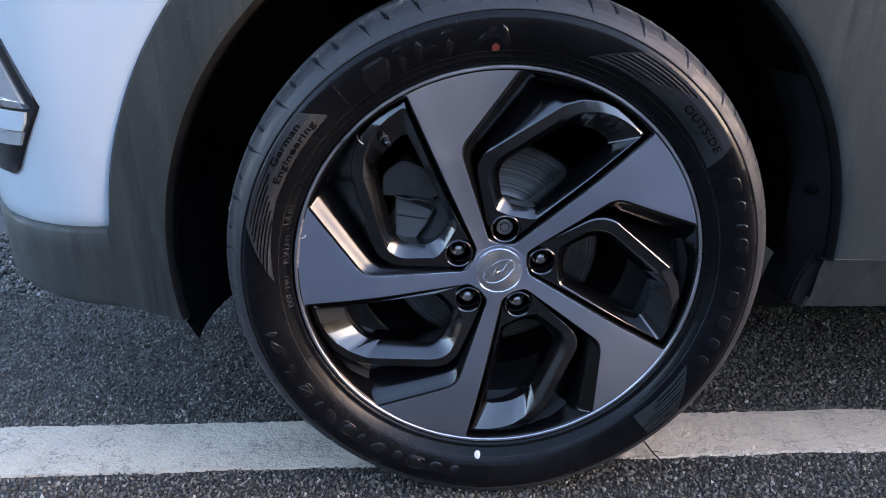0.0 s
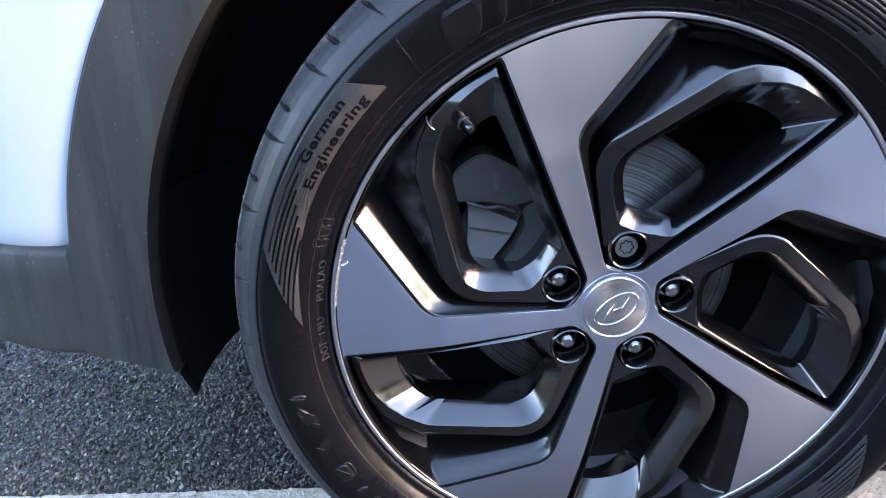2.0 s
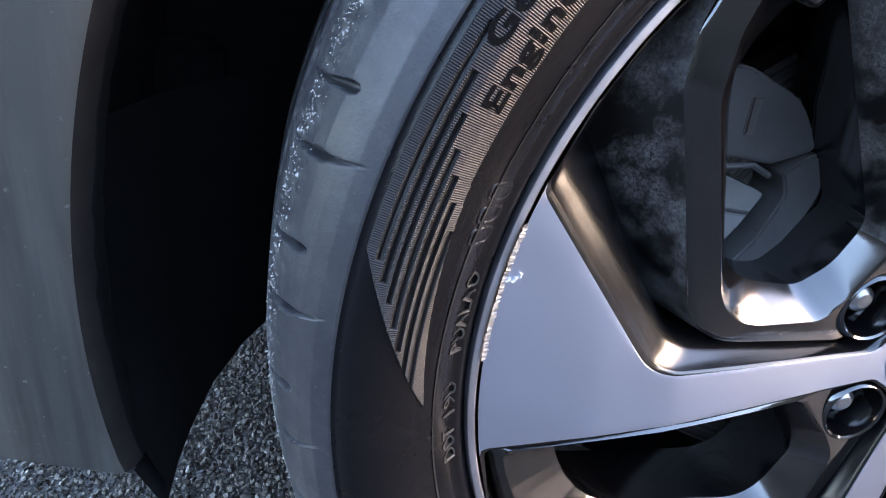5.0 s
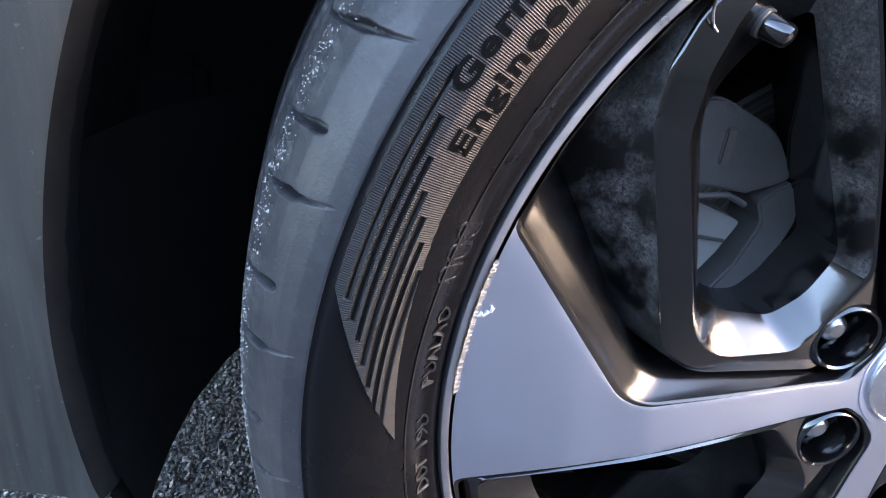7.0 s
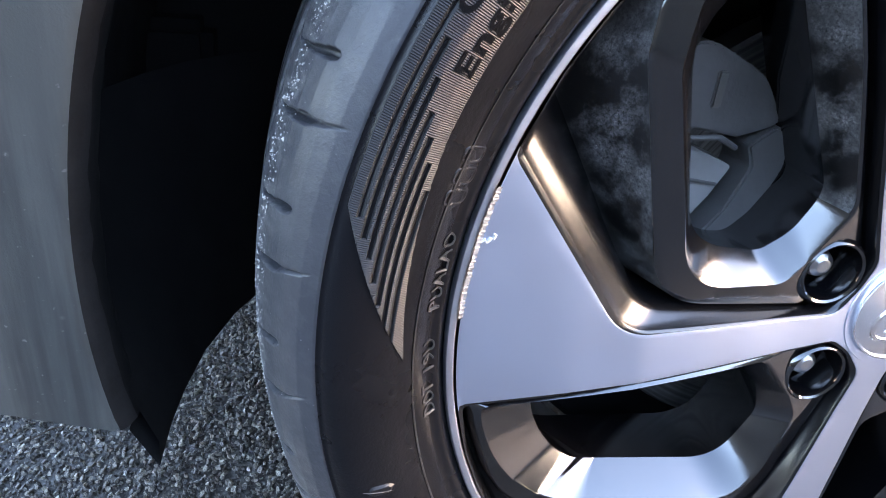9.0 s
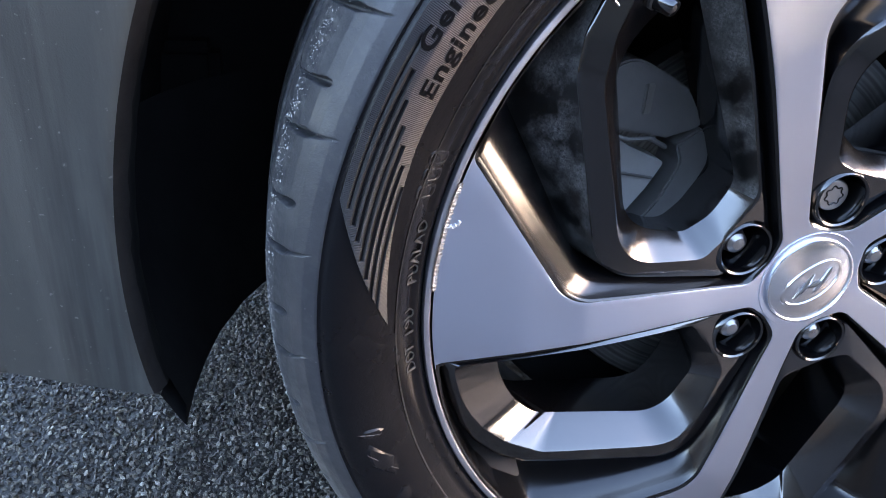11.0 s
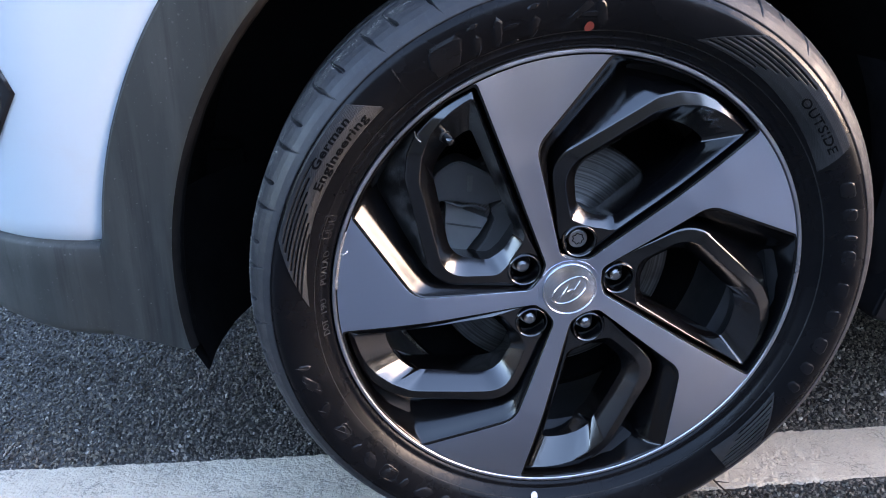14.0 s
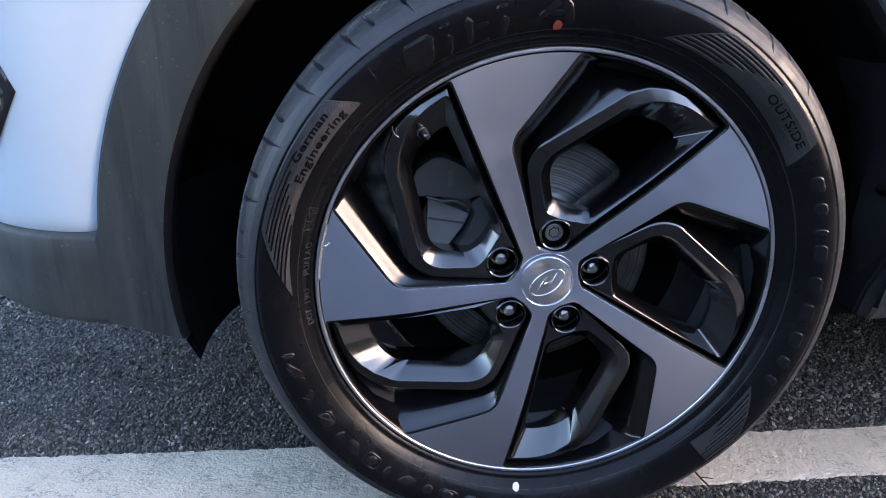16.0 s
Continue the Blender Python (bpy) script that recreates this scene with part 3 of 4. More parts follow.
arc_text("19U", 0.2664, -93.6, -90.2, 0.0058, 0.0006, 0.0, M_PRINT)
arc_text("PUALAO", 0.2664, -86.5, -78.4, 0.0060, 0.0006, 0.0, M_PRINT)
for t0 in (-74.6, -72.6, -70.6):
    arc_frame(0.2690, 0.2800, t0 - 0.7, t0 + 0.7, 0.0009, 0.0006)
# thin pale strokes along edges of the moulded marks
for (ra, ta), (rb, tb) in (((0.3077, -103.7), (0.2940, -104.7)), ((0.3060, -106.8), (0.3010, -108.2)), ((0.2960, -109.8), (0.2922, -110.8)), ((0.3050, -114.6), (0.2990, -115.8)), ((0.3015, -120.3), (0.2911, -124.3)), ((0.2925, -137.0), (0.2900, -139.4)), ((0.2915, -158.0), (0.2900, -160.5))):
    part("pale_edge_stroke", tube([on_tyre(ra + (rb - ra) * k / 6, ta + (tb - ta) * k / 6, 0.0009) for k in range(7)], [0.0001, 0.0003, 0.0003, 0.0004, 0.0003, 0.0003, 0.0001], 6), M_PRINT, tyre)
# thin moulded lines
arc_block(0.2772, 0.2782, -179.5, 179.5, 0.0006, M_PANEL, "moulded_line", rough_end=0.0)
arc_block(0.272, 0.3175, -40.3, -39.9, 0.0005, M_LETTER, "moulded_line", slant=0.6, rough_end=0.0)
arc_block(0.300, 0.3185, -12.0, -11.7, 0.0004, M_LETTER, "moulded_line", rough_end=0.0)
arc_block(0.272, 0.292, 0.6, 0.9, 0.0004, M_LETTER, "moulded_line", slant=5, rough_end=0.0)


def dot(r, deg, size, material, label):
    bm = bmesh.new()
    ring = []
    c0 = Vector(on_tyre(r, deg, 0.0014))
    for k in range(24):
        a = 2 * math.pi * k / 24
        w = size * (1 + 0.04 * math.sin(3 * a + r * 99))
        ring.append(bm.verts.new(on_tyre(r + w * math.sin(a), deg + math.degrees(w * math.cos(a) / r), 0.0011)))
    cv = bm.verts.new(c0)
    for k in range(24):
        bm.faces.new((ring[k], ring[(k + 1) % 24], cv))
    part("paint_dot", bm, material, tyre, label)


dot(0.2815, -4.1, 0.0045, M_RED, "red paint dot")
dot(0.2750, -175.9, 0.0042, M_WHITEDOT, "white paint dot")

# grit and dried mud along the tread's edge, little rubber hairs
P, F = [], []
for k in range(5200):
    deg = rs.uniform(-130, 130)
    y = rs.normal(0.000, 0.006)
    if rs.rand() < 0.25:
        r = rs.uniform(0.300, 0.343)
        y = side_y(r) + 0.0004
        s = rs.uniform(0.00015, 0.00035)
    else:
        r = float(np.interp(y, [-0.014, -0.005, 0.006, 0.02], [0.344, 0.3465, 0.3485, 0.3497]))
        s = rs.uniform(0.0002, 0.0006) * (2.0 if rs.rand() < 0.04 else 1)
    if y < 0.02 and slit(r, deg - skew(r)) > 0.001:
        continue
    a = radians(deg)
    c0 = Vector(settle(r * math.sin(a), y, AXLE + r * math.cos(a)))
    b = len(P)
    for dx, dy, dz in ((1, 0, 0), (-1, 0, 0), (0, 1, 0), (0, -1, 0), (0, 0, 1), (0, 0, -1)):
        q = rs.uniform(0.5, 1.4)
        P.append((c0.x + dx * s * q, c0.y + dy * s * q, c0.z + dz * s * q))
    for i, j, l in ((0, 2, 4), (2, 1, 4), (1, 3, 4), (3, 0, 4), (2, 0, 5), (1, 2, 5), (3, 1, 5), (0, 3, 5)):
        F.append((b + i, b + j, b + l))
me = bpy.data.meshes.new("dried_grit")
me.from_pydata(P, [], F)
me.materials.append(M_GRIT)
tagged(part("dried_grit", me, None, tyre, "pale dried grit stuck to the rubber"), kind="stuff")

# ---- alloy wheel
wheel = part("alloy_wheel", lathe([(0.2605, -0.008), (0.2600, -0.016), (0.2575, -0.0185), (0.2560, -0.0160), (0.2545, -0.008), (0.251, 0.004), (0.244, 0.012), (0.238, 0.03), (0.222, 0.05), (0.218, 0.12), (0.232, 0.15),
                                   (0.250, 0.168), (0.258, 0.172)], 240, 0, AXLE), M_BARREL, car, "black and machined silver alloy wheel")
part("rim_lip", lathe([(0.2556, -0.0160), (0.2560, -0.0196), (0.2568, -0.0205), (0.2584, -0.0208), (0.2598, -0.0206), (0.2605, -0.0197), (0.2607, -0.0160)], 300, 0, AXLE), M_LIP, wheel, "bright machined rim edge")


def face_y(r):
    return float(np.interp(r, [0.0, 0.03, 0.07, 0.10, 0.13, 0.16, 0.20, 0.256], [-0.008, -0.0085, -0.0122, -0.0160, -0.0195, -0.0222, -0.0222, -0.0198]))


# corner lists (radius, angle, fillet): from the outer leading corner, in by the hub, out to the tip, back along the rim
O_ = [(0.2550, 2.2, 0.007), (0.1735, -18.9, 0.030), (0.0430, -19.5, 0.012), (0.0360, 6, 0.02), (0.0415, 28.0, 0.012), (0.2550, 44.3, 0.004)] + [(0.2553, a, 0.05) for a in (37, 30.5, 24, 17.5, 11)]
O2 = [(0.2540, 2.9, 0.007), (0.1711, -18.3, 0.029), (0.0440, -18.5, 0.012), (0.0375, 6, 0.02), (0.0430, 26.5, 0.012), (0.2525, 43.8, 0.004)] + [(0.2540, a, 0.05) for a in (37.5, 31.5, 25.5, 19, 12)]
O2b = [(0.2533, 3.6, 0.008), (0.1687, -17.7, 0.027), (0.0470, -17.8, 0.012), (0.0380, 6, 0.02), (0.0436, 26.3, 0.012), (0.2523, 43.7, 0.004)] + [(0.2532, a, 0.05) for a in (38, 32.5, 27, 20.5, 13.5)]
O3 = [(0.2497, 6.3, 0.010), (0.1594, -15.05, 0.025), (0.0500, -17.5, 0.012), (0.0385, 6, 0.02), (0.0440, 26.2, 0.012), (0.2520, 43.6, 0.004)] + [(0.2525, a, 0.05) for a in (39, 34, 28.5, 22, 15)]
VAL = [(0.2420, 9.5, 0.020), (0.1571, -14.3, 0.024), (0.0600, -18.0, 0.012), (0.0390, 6, 0.02), (0.0450, 26.0, 0.012), (0.2515, 43.3, 0.004)] + [(0.2515, 40.5, 0.05), (0.2515, 36, 0.05), (0.2515, 31.0, 0.05), (0.2512, 24.5, 0.03), (0.2485, 17.0, 0.03)]
B1 = [(0.2260, 16.8, 0.032), (0.1545, -14.2, 0.042), (0.0620, -16.8, 0.012), (0.0395, 6, 0.02), (0.0460, 25.8, 0.012), (0.2505, 43.0, 0.004)] + [(0.2503, 40, 0.05), (0.2500, 36, 0.05), (0.2495, 31.5, 0.05), (0.2470, 26.6, 0.03), (0.2390, 21.6, 0.03)]
B1b = [(0.2245, 17.2, 0.032), (0.1530, -13.4, 0.041), (0.0635, -15.8, 0.012), (0.0405, 6, 0.02), (0.0470, 25.4, 0.012), (0.2490, 42.9, 0.004)] + [(0.2490, 40, 0.05), (0.2487, 36, 0.05), (0.2480, 31.6, 0.05), (0.2455, 26.9, 0.03), (0.2375, 22.0, 0.03)]
B2 = [(0.2130, 18.3, 0.032), (0.1425, -10.2, 0.036), (0.0830, -5.5, 0.014), (0.0765, 6, 0.03), (0.0800, 31.0, 0.014), (0.2430, 42.3, 0.005)] + [(0.2430, 39.6, 0.05), (0.2425, 36.4, 0.05), (0.2405, 32.6, 0.05), (0.2360, 28.6, 0.03), (0.2270, 23.8, 0.03)]
B3 = [(0.2118, 18.6, 0.032), (0.1415, -9.6, 0.036), (0.0842, -4.6, 0.014), (0.0780, 6, 0.03), (0.0815, 30.3, 0.014), (0.2415, 42.0, 0.005)] + [(0.2415, 39.4, 0.05), (0.2410, 36.3, 0.05), (0.2390, 32.6, 0.05), (0.2345, 28.7, 0.03), (0.2256, 24.0, 0.03)]
W_ = [(0.1904, 19.0, 0.030), (0.1370, -3.0, 0.030), (0.0960, 0.4, 0.016), (0.0860, 11.5, 0.03), (0.0910, 27.6, 0.018), (0.2115, 38.0, 0.010)] + [(0.2130, 35.8, 0.05), (0.2130, 33.2, 0.05), (0.2120, 30.0, 0.05), (0.2095, 26.4, 0.03), (0.2030, 21.8, 0.03)]
# drop behind the face; the last two lie at a fixed depth
LOOPS = [(O_, 0.0), (O2, 0.0008), (O2b, 0.0040), (O3, 0.0160), (VAL, 0.042), (B1, 0.0092), (B1b, 0.0078), (B2, 0.0049), (B3, 0.0061), (W_, None), (B3, 0.07)]


def loop3(corners, drop, turn):
    out = []
    for x, z in fillet([(*pol(r, a), f) for r, a, f in corners]):
        out.append((x, 0.005 if drop is None else 0.06 if drop > 0.06 else face_y(math.hypot(x, z)) + drop, z))
    c, s = math.cos(radians(turn)), math.sin(radians(turn))
    return [(x * c + z * s, y, AXLE - x * s + z * c) for x, y, z in out]


# black pockets, arms and window walls, one casting per opening
for i in range(5):
    loops = [loop3(c, d, 72 * i) for c, d in LOOPS]
    fine = [[tuple(Vector(p).lerp(Vector(q), k / 22)) for p, q in zip(loops[6], loops[7])] for k in range(1, 22)]
    swell = []
    for k in range(1, 4):
        q = [[Vector(p) for p in loops[max(1, min(4, k + o))]] for o in (-1, 0, 1, 2)]
        for m in range(5):
            t = m / 5
            swell.append([tuple(0.5 * (2 * b + (c - a) * t + (2 * a - 5 * b + 4 * c - d) * t * t + (3 * b - a - 3 * c + d) * t ** 3)) for a, b, c, d in zip(*q)])
    first = len(swell) + 1
    bm = loft(loops[:1] + swell + loops[4:7] + fine + loops[7:])
    nx, nz = pol(0.05715, 6.0 + 72 * i)
    nut_at = Vector((nx, AXLE + nz))
    gone = [f for f in bm.faces if (Vector((f.calc_center_median().x, f.calc_center_median().z)) - nut_at).length < 0.0172 and f.calc_center_median().y < 0.02]
    nl = len(loops[0])
    bm.faces.ensure_lookup_table()
    wall_row = first + 3 + len(fine) + 1
    for f in bm.faces[wall_row * nl:]:
        f.material_index = 2
    for f in bm.faces[:first * nl]:
        f.material_index = 3
    if i == 4:
        for f in bm.faces[first * nl:(first + 1) * nl]:
            f.material_index = 1
        for f in bm.faces[wall_row * nl + 58:wall_row * nl + 76]:
            f.material_index = 1
    bmesh.ops.delete(bm, geom=gone, context="FACES")
    arm = part("spoke_arm", bm, M_BLACK, wheel, "gloss black sculpted arm and pocket", angle=42)
    for extra in (M_FLANK, M_SATIN, M_FILM):
        arm.data.materials.append(extra)


def resample(pts, n):
    acc = [0.0]
    for a, b in zip(pts, pts[1:]):
        acc.append(acc[-1] + (b - a).length)
    return [Vector((float(np.interp(acc[-1] * k / (n - 1), acc, [p.x for p in pts])), float(np.interp(acc[-1] * k / (n - 1), acc, [p.y for p in pts])))) for k in range(n)]


def spoke_face(i, n=70, cols=14):
    """Machined face between the tip edge of one opening and the leading edge of the next, with eased edges."""
    a = fillet([(*pol(r, t), f) for r, t, f in O_])
    b = fillet([(*pol(r, t - 72), f) for r, t, f in O_])
    per = 14
    lead = resample(a[:3 * per + 5], n)
    tip = resample(list(reversed(b[3 * per + 4:5 * per + 9])), n)
    c, s = math.cos(radians(72 * i)), math.sin(radians(72 * i))
    us = [0.0, 0.0, 0.022] + [0.022 + 0.956 * k / cols for k in range(1, cols)] + [0.978, 1.0, 1.0]
    drops = [0.0012, 0.0002, 0.0] + [0.0] * (cols - 1) + [0.0, 0.0002, 0.0012]
    rows = []
    for p, q in zip(lead, tip):
        rp, rq = p.length, q.length
        tp_, tq = math.atan2(p.x, p.y), math.atan2(q.x, q.y)
        w = max(0.0, min(1.0, (min(rp, rq) - 0.05) / 0.06))
        row = []
        for u, d in zip(us, drops):
            r, t = rp + (rq - rp) * u, tp_ + (tq - tp_) * u
            xy = p.lerp(q, u).lerp(Vector((r * math.sin(t), r * math.cos(t))), w)
            x, z = xy
            row.append((x * c + z * s, face_y(xy.length) - 0.0003 + d, AXLE - x * s + z * c))
        rows.append(row)
    return loft(rows, False)


for i in range(5):
    part("spoke_face", spoke_face(i), M_ALLOY, wheel, "machined silver spoke face", angle=20)

# chipped edge and a bright scrape on one spoke's end
bm = bmesh.new()
prev = None
for k in range(90):
    t = radians(-73.0 - 15.0 * k / 89)
    w0 = 0.2546 - 0.0014 * abs(noise.noise((k * 0.6, 3, 1))) - 0.0006 * rs.rand()
    w1 = 0.2562 + 0.0008 * rs.rand()
    cur = [bm.verts.new((r * math.sin(t), face_y(r) - dy, AXLE + r * math.cos(t))) for r, dy in ((w0, 0.0011), ((w0 + w1) / 2, 0.0010 + 0.0009 * rs.rand()), (w1, 0.0022))]
    if prev:
        for j in range(2):
            bm.faces.new((prev[j], prev[j + 1], cur[j + 1], cur[j]))
    prev = cur
part("kerb_scuff", bm, M_SCUFF, wheel, "rough kerb scuff on the machined edge", smooth=False)
zig = [(-0.2500, 0.0480), (-0.2478, 0.0492), (-0.2470, 0.0478), (-0.2455, 0.0500), (-0.2440, 0.0502), (-0.2436, 0.0520), (-0.2428, 0.0516)]
bm = tube([(x, face_y(math.hypot(x, z)) - 0.0008, AXLE + z) for x, z in zig], [0.0006, 0.0011, 0.0006, 0.0010, 0.0008, 0.0009, 0.0004], 6)
part("paint_chip", bm, M_WHITEDOT, wheel, "pale chip in the lacquer")

part("hub_ring", lathe([(0.027, -0.0090), (0.030, face_y(0.030) - 0.0009), (0.0352, face_y(0.0352) - 0.0009), (0.0359, face_y(0.0359) + 0.001)], 72, 0, AXLE), M_ALLOY, wheel)
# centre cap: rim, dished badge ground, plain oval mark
part("centre_cap", lathe([(0.0, -0.0145), (0.007, -0.0143), (0.014, -0.0136), (0.021, -0.0126), (0.0275, -0.0112), (0.0288, -0.0108), (0.0296, -0.0120), (0.0306, -0.0118), (0.0312, -0.0104), (0.0315, -0.0060)], 72, 0, AXLE), M_CAP, wheel, "silver centre cap", angle=25)


def cap_ring(w, h, wide, turn, name):
    loops = []
    for k in range(48):
        a = 2 * math.pi * k / 48
        cx, cz = w * math.cos(a), h * math.sin(a)
        nx, nz = math.cos(a) / w, math.sin(a) / h
        l = math.hypot(nx, nz)
        nx, nz = nx / l, nz / l
        row = []
        for o, dy in ((-wide, 0.0), (-wide * 0.5, 0.0010), (wide * 0.5, 0.0010), (wide, 0.0)):
            x, z = cx + nx * o, cz + nz * o
            x, z = x * math.cos(turn) - z * math.sin(turn), x * math.sin(turn) + z * math.cos(turn)
            row.append((x, -0.0143 + 4.4 * (x * x + z * z) - dy, AXLE + z))
        loops.append(row)
    loops.append(loops[0])
    bm = loft(loops, False)
    bmesh.ops.remove_doubles(bm, verts=bm.verts, dist=1e-6)
    part(name, bm, M_CHROME, wheel, "chrome oval badge", angle=25)


cap_ring(0.0215, 0.0125, 0.0016, radians(38), "badge_oval")
for a0, a1 in (((-0.0105, -0.0115), (-0.0015, 0.0075)), ((0.0015, -0.0075), (0.0105, 0.0120)), ((-0.0075, -0.0030), (0.0075, 0.0032))):
    part("badge_stroke", tube([(a0[0], -0.0133, AXLE + a0[1]), ((a0[0] + a1[0]) / 2, -0.0141, AXLE + (a0[1] + a1[1]) / 2), (a1[0], -0.0133, AXLE + a1[1])], [0.0012, 0.0022, 0.0012], 8), M_CHROME, wheel)

NUT0 = 6.0
for i in range(5):
    x, z = pol(0.05715, NUT0 + 72 * i)
    part("nut_well", lathe([(0.0205, -0.0030), (0.0192, -0.0072), (0.0176, -0.0086), (0.0164, -0.0078), (0.0158, -0.0060), (0.0150, 0.030), (0.0, 0.031)], 44, x, AXLE + z), M_BLACK, wheel)
    if i == 0:
        prof = [(0.0, 0.0004), (0.0096, 0.0002), (0.0104, 0.0007), (0.0108, 0.0016), (0.0110, 0.03)]
    else:
        prof = [(0.0, -0.0005), (0.004, 0.0), (0.0068, 0.0022), (0.0080, 0.006), (0.0086, 0.012), (0.0108, 0.013), (0.0112, 0.03)]
    part("wheel_nut", lathe(prof, 32 if i == 0 else 24, x, AXLE + z), M_NUT, wheel, "locking wheel nut" if i == 0 else "domed steel wheel nut", angle=25)
    if i == 0:
        key = [(x + 0.0058 * (1 + 0.13 * math.cos(7 * q)) * math.cos(q), 0.0002, AXLE + z + 0.0058 * (1 + 0.13 * math.cos(7 * q)) * math.sin(q)) for q in (2 * math.pi * k / 84 for k in range(85))]
        part("key_groove", tube(key, 0.00055, 6), M_LAMPBLACK, wheel, "dark wavy key groove")

# valve stem with its dust cap
part("valve_stem", tube([(-0.1620, 0.026, 0.5180), (-0.1540, 0.010, 0.5130), (-0.1490, 0.0015, 0.5100)], [0.0082, 0.0078, 0.0066], 18), M_DUSTY, wheel, "rubber valve stem")
part("valve_collar", tube([(-0.1496, 0.0025, 0.5103), (-0.1490, 0.0015, 0.5100), (-0.1448, -0.0050, 0.5074), (-0.1444, -0.0056, 0.5072)], [0.0050, 0.0062, 0.0062, 0.0050], 18), M_STEEL, wheel, "bare metal valve collar")
part("valve_cap", tube([(-0.1448, -0.0050, 0.5074), (-0.1444, -0.0056, 0.5072), (-0.1398, -0.0125, 0.5044), (-0.1388, -0.0140, 0.5038), (-0.1382, -0.0148, 0.5035)], [0.0042, 0.0054, 0.0050, 0.0040, 0.0016], 18), M_BLACK, wheel, "black valve cap")
part("valve_seat_edge", tube([(-0.1630 + 0.0135 * math.cos(radians(a)), -0.0150 + 0.0001 * (a - 230), 0.5160 + 0.0135 * math.sin(radians(a))) for a in range(178, 290, 8)], 0.0006, 8), M_LIP, wheel, "thin bright edge round the valve")

# ---- brake
part("brake_disc", lathe([(0.045, 0.046), (0.072, 0.046), (0.076, 0.050), (0.078, 0.074), (0.085, 0.078), (0.148, 0.078), (0.150, 0.080), (0.150, 0.102), (0.08, 0.104)], 120, 0, AXLE), M_DISC, car, "bare steel brake disc")
# shield made oversize and near-black to stand in for the shade behind the spokes
part("dust_shield", lathe([(0.02, 0.114), (0.10, 0.116), (0.195, 0.116), (0.206, 0.110), (0.208, 0.104)], 72, 0, AXLE), M_LINER_SHADE, car, "dull black dust shield, widened to darken the wheel's inside")


def slab(outline, y0, y1, bevel=0.003):
    bm = bmesh.new()
    f = bm.faces.new([bm.verts.new((x, y0, z)) for x, z in outline])
    ext = bmesh.ops.extrude_face_region(bm, geom=[f])
    for v in ext["geom"]:
        if isinstance(v, bmesh.types.BMVert):
            v.co.y = y1
    bmesh.ops.bevel(bm, geom=bm.edges, offset=bevel, segments=2, affect="EDGES")
    return bm


def rounded(corners):
    return [tuple(p) for p in fillet([(x, z, f) for x, z, f in corners], 5, 2)]


caliper = part("brake_caliper", slab(rounded([(-0.152, 0.420, 0.006), (-0.150, 0.450, 0.014), (-0.124, 0.470, 0.022), (-0.082, 0.450, 0.03), (-0.064, 0.424, 0.006), (-0.090, 0.416, 0.004), (-0.120, 0.420, 0.004)]), 0.050, 0.088, 0.0015), M_CAST, car, "dusty cast iron brake caliper")
part("caliper_bracket", slab(rounded([(-0.066, 0.426, 0.006), (-0.056, 0.404, 0.02), (-0.066, 0.374, 0.02), (-0.086, 0.344, 0.004), (-0.108, 0.346, 0.004), (-0.088, 0.374, 0.01), (-0.078, 0.400, 0.008), (-0.084, 0.412, 0.004)]), 0.047, 0.080, 0.0015), M_CAST, caliper)
part("brake_pad", slab(rounded([(-0.134, 0.420, 0.002), (-0.112, 0.408, 0.002), (-0.084, 0.397, 0.003), (-0.094, 0.378, 0.004), (-0.112, 0.352, 0.003), (-0.134, 0.350, 0.003)]), 0.056, 0.078, 0.001), M_PAD, caliper, "grey brake pad back plate")
part("pad_ridge", tube([(-0.133, 0.0555, 0.392), (-0.110, 0.0545, 0.389), (-0.092, 0.0555, 0.386)], 0.0012, 6), M_CAST, caliper)
part("pad_spring", tube([(-0.136, 0.050, 0.420), (-0.120, 0.046, 0.416), (-0.104, 0.046, 0.417), (-0.090, 0.050, 0.410)], 0.0018, 8), M_CAST, caliper)
part("worn_patch", box((-0.112, 0.0485, 0.432), (-0.106, 0.0510, 0.452), 0.001), M_STEEL, caliper)

# ---- body
AX, AZ, AR, YB = 0.016, 0.335, 0.446, 0.025


def plan(u):
    """Skin of the bumper in plan: u metres forward of the arch, straight and then round the nose."""
    if u < 0:
        return -0.52 - u, YB
    f = min(1.0, u / 0.40) * math.pi / 2
    return -0.52 - 0.23 * math.sin(f), YB + 0.30 * (1 - math.cos(f)) + max(0, u - 0.40)


def foot_z(x):
    """Lower edge of the cladding, which rises towards the nose."""
    return float(np.interp(-x, [0.40, 0.42, 0.50, 0.56, 0.62, 0.70], [0.2470, 0.2475, 0.2715, 0.2760, 0.2830, 0.2860]))


def outer_r(deg):
    return float(np.interp(deg, [-40, 0, 40], [0.520, 0.535, 0.578]))


SECT = ((0.024, 0.062), (0.010, 0.050), (0.0005, 0.040), (-0.0030, 0.028), (-0.0025, 0.014), (0.0, 0.0055), (0.003, 0.0016), (0.008, 0.0002), (0.022, 0.0))
loops = []
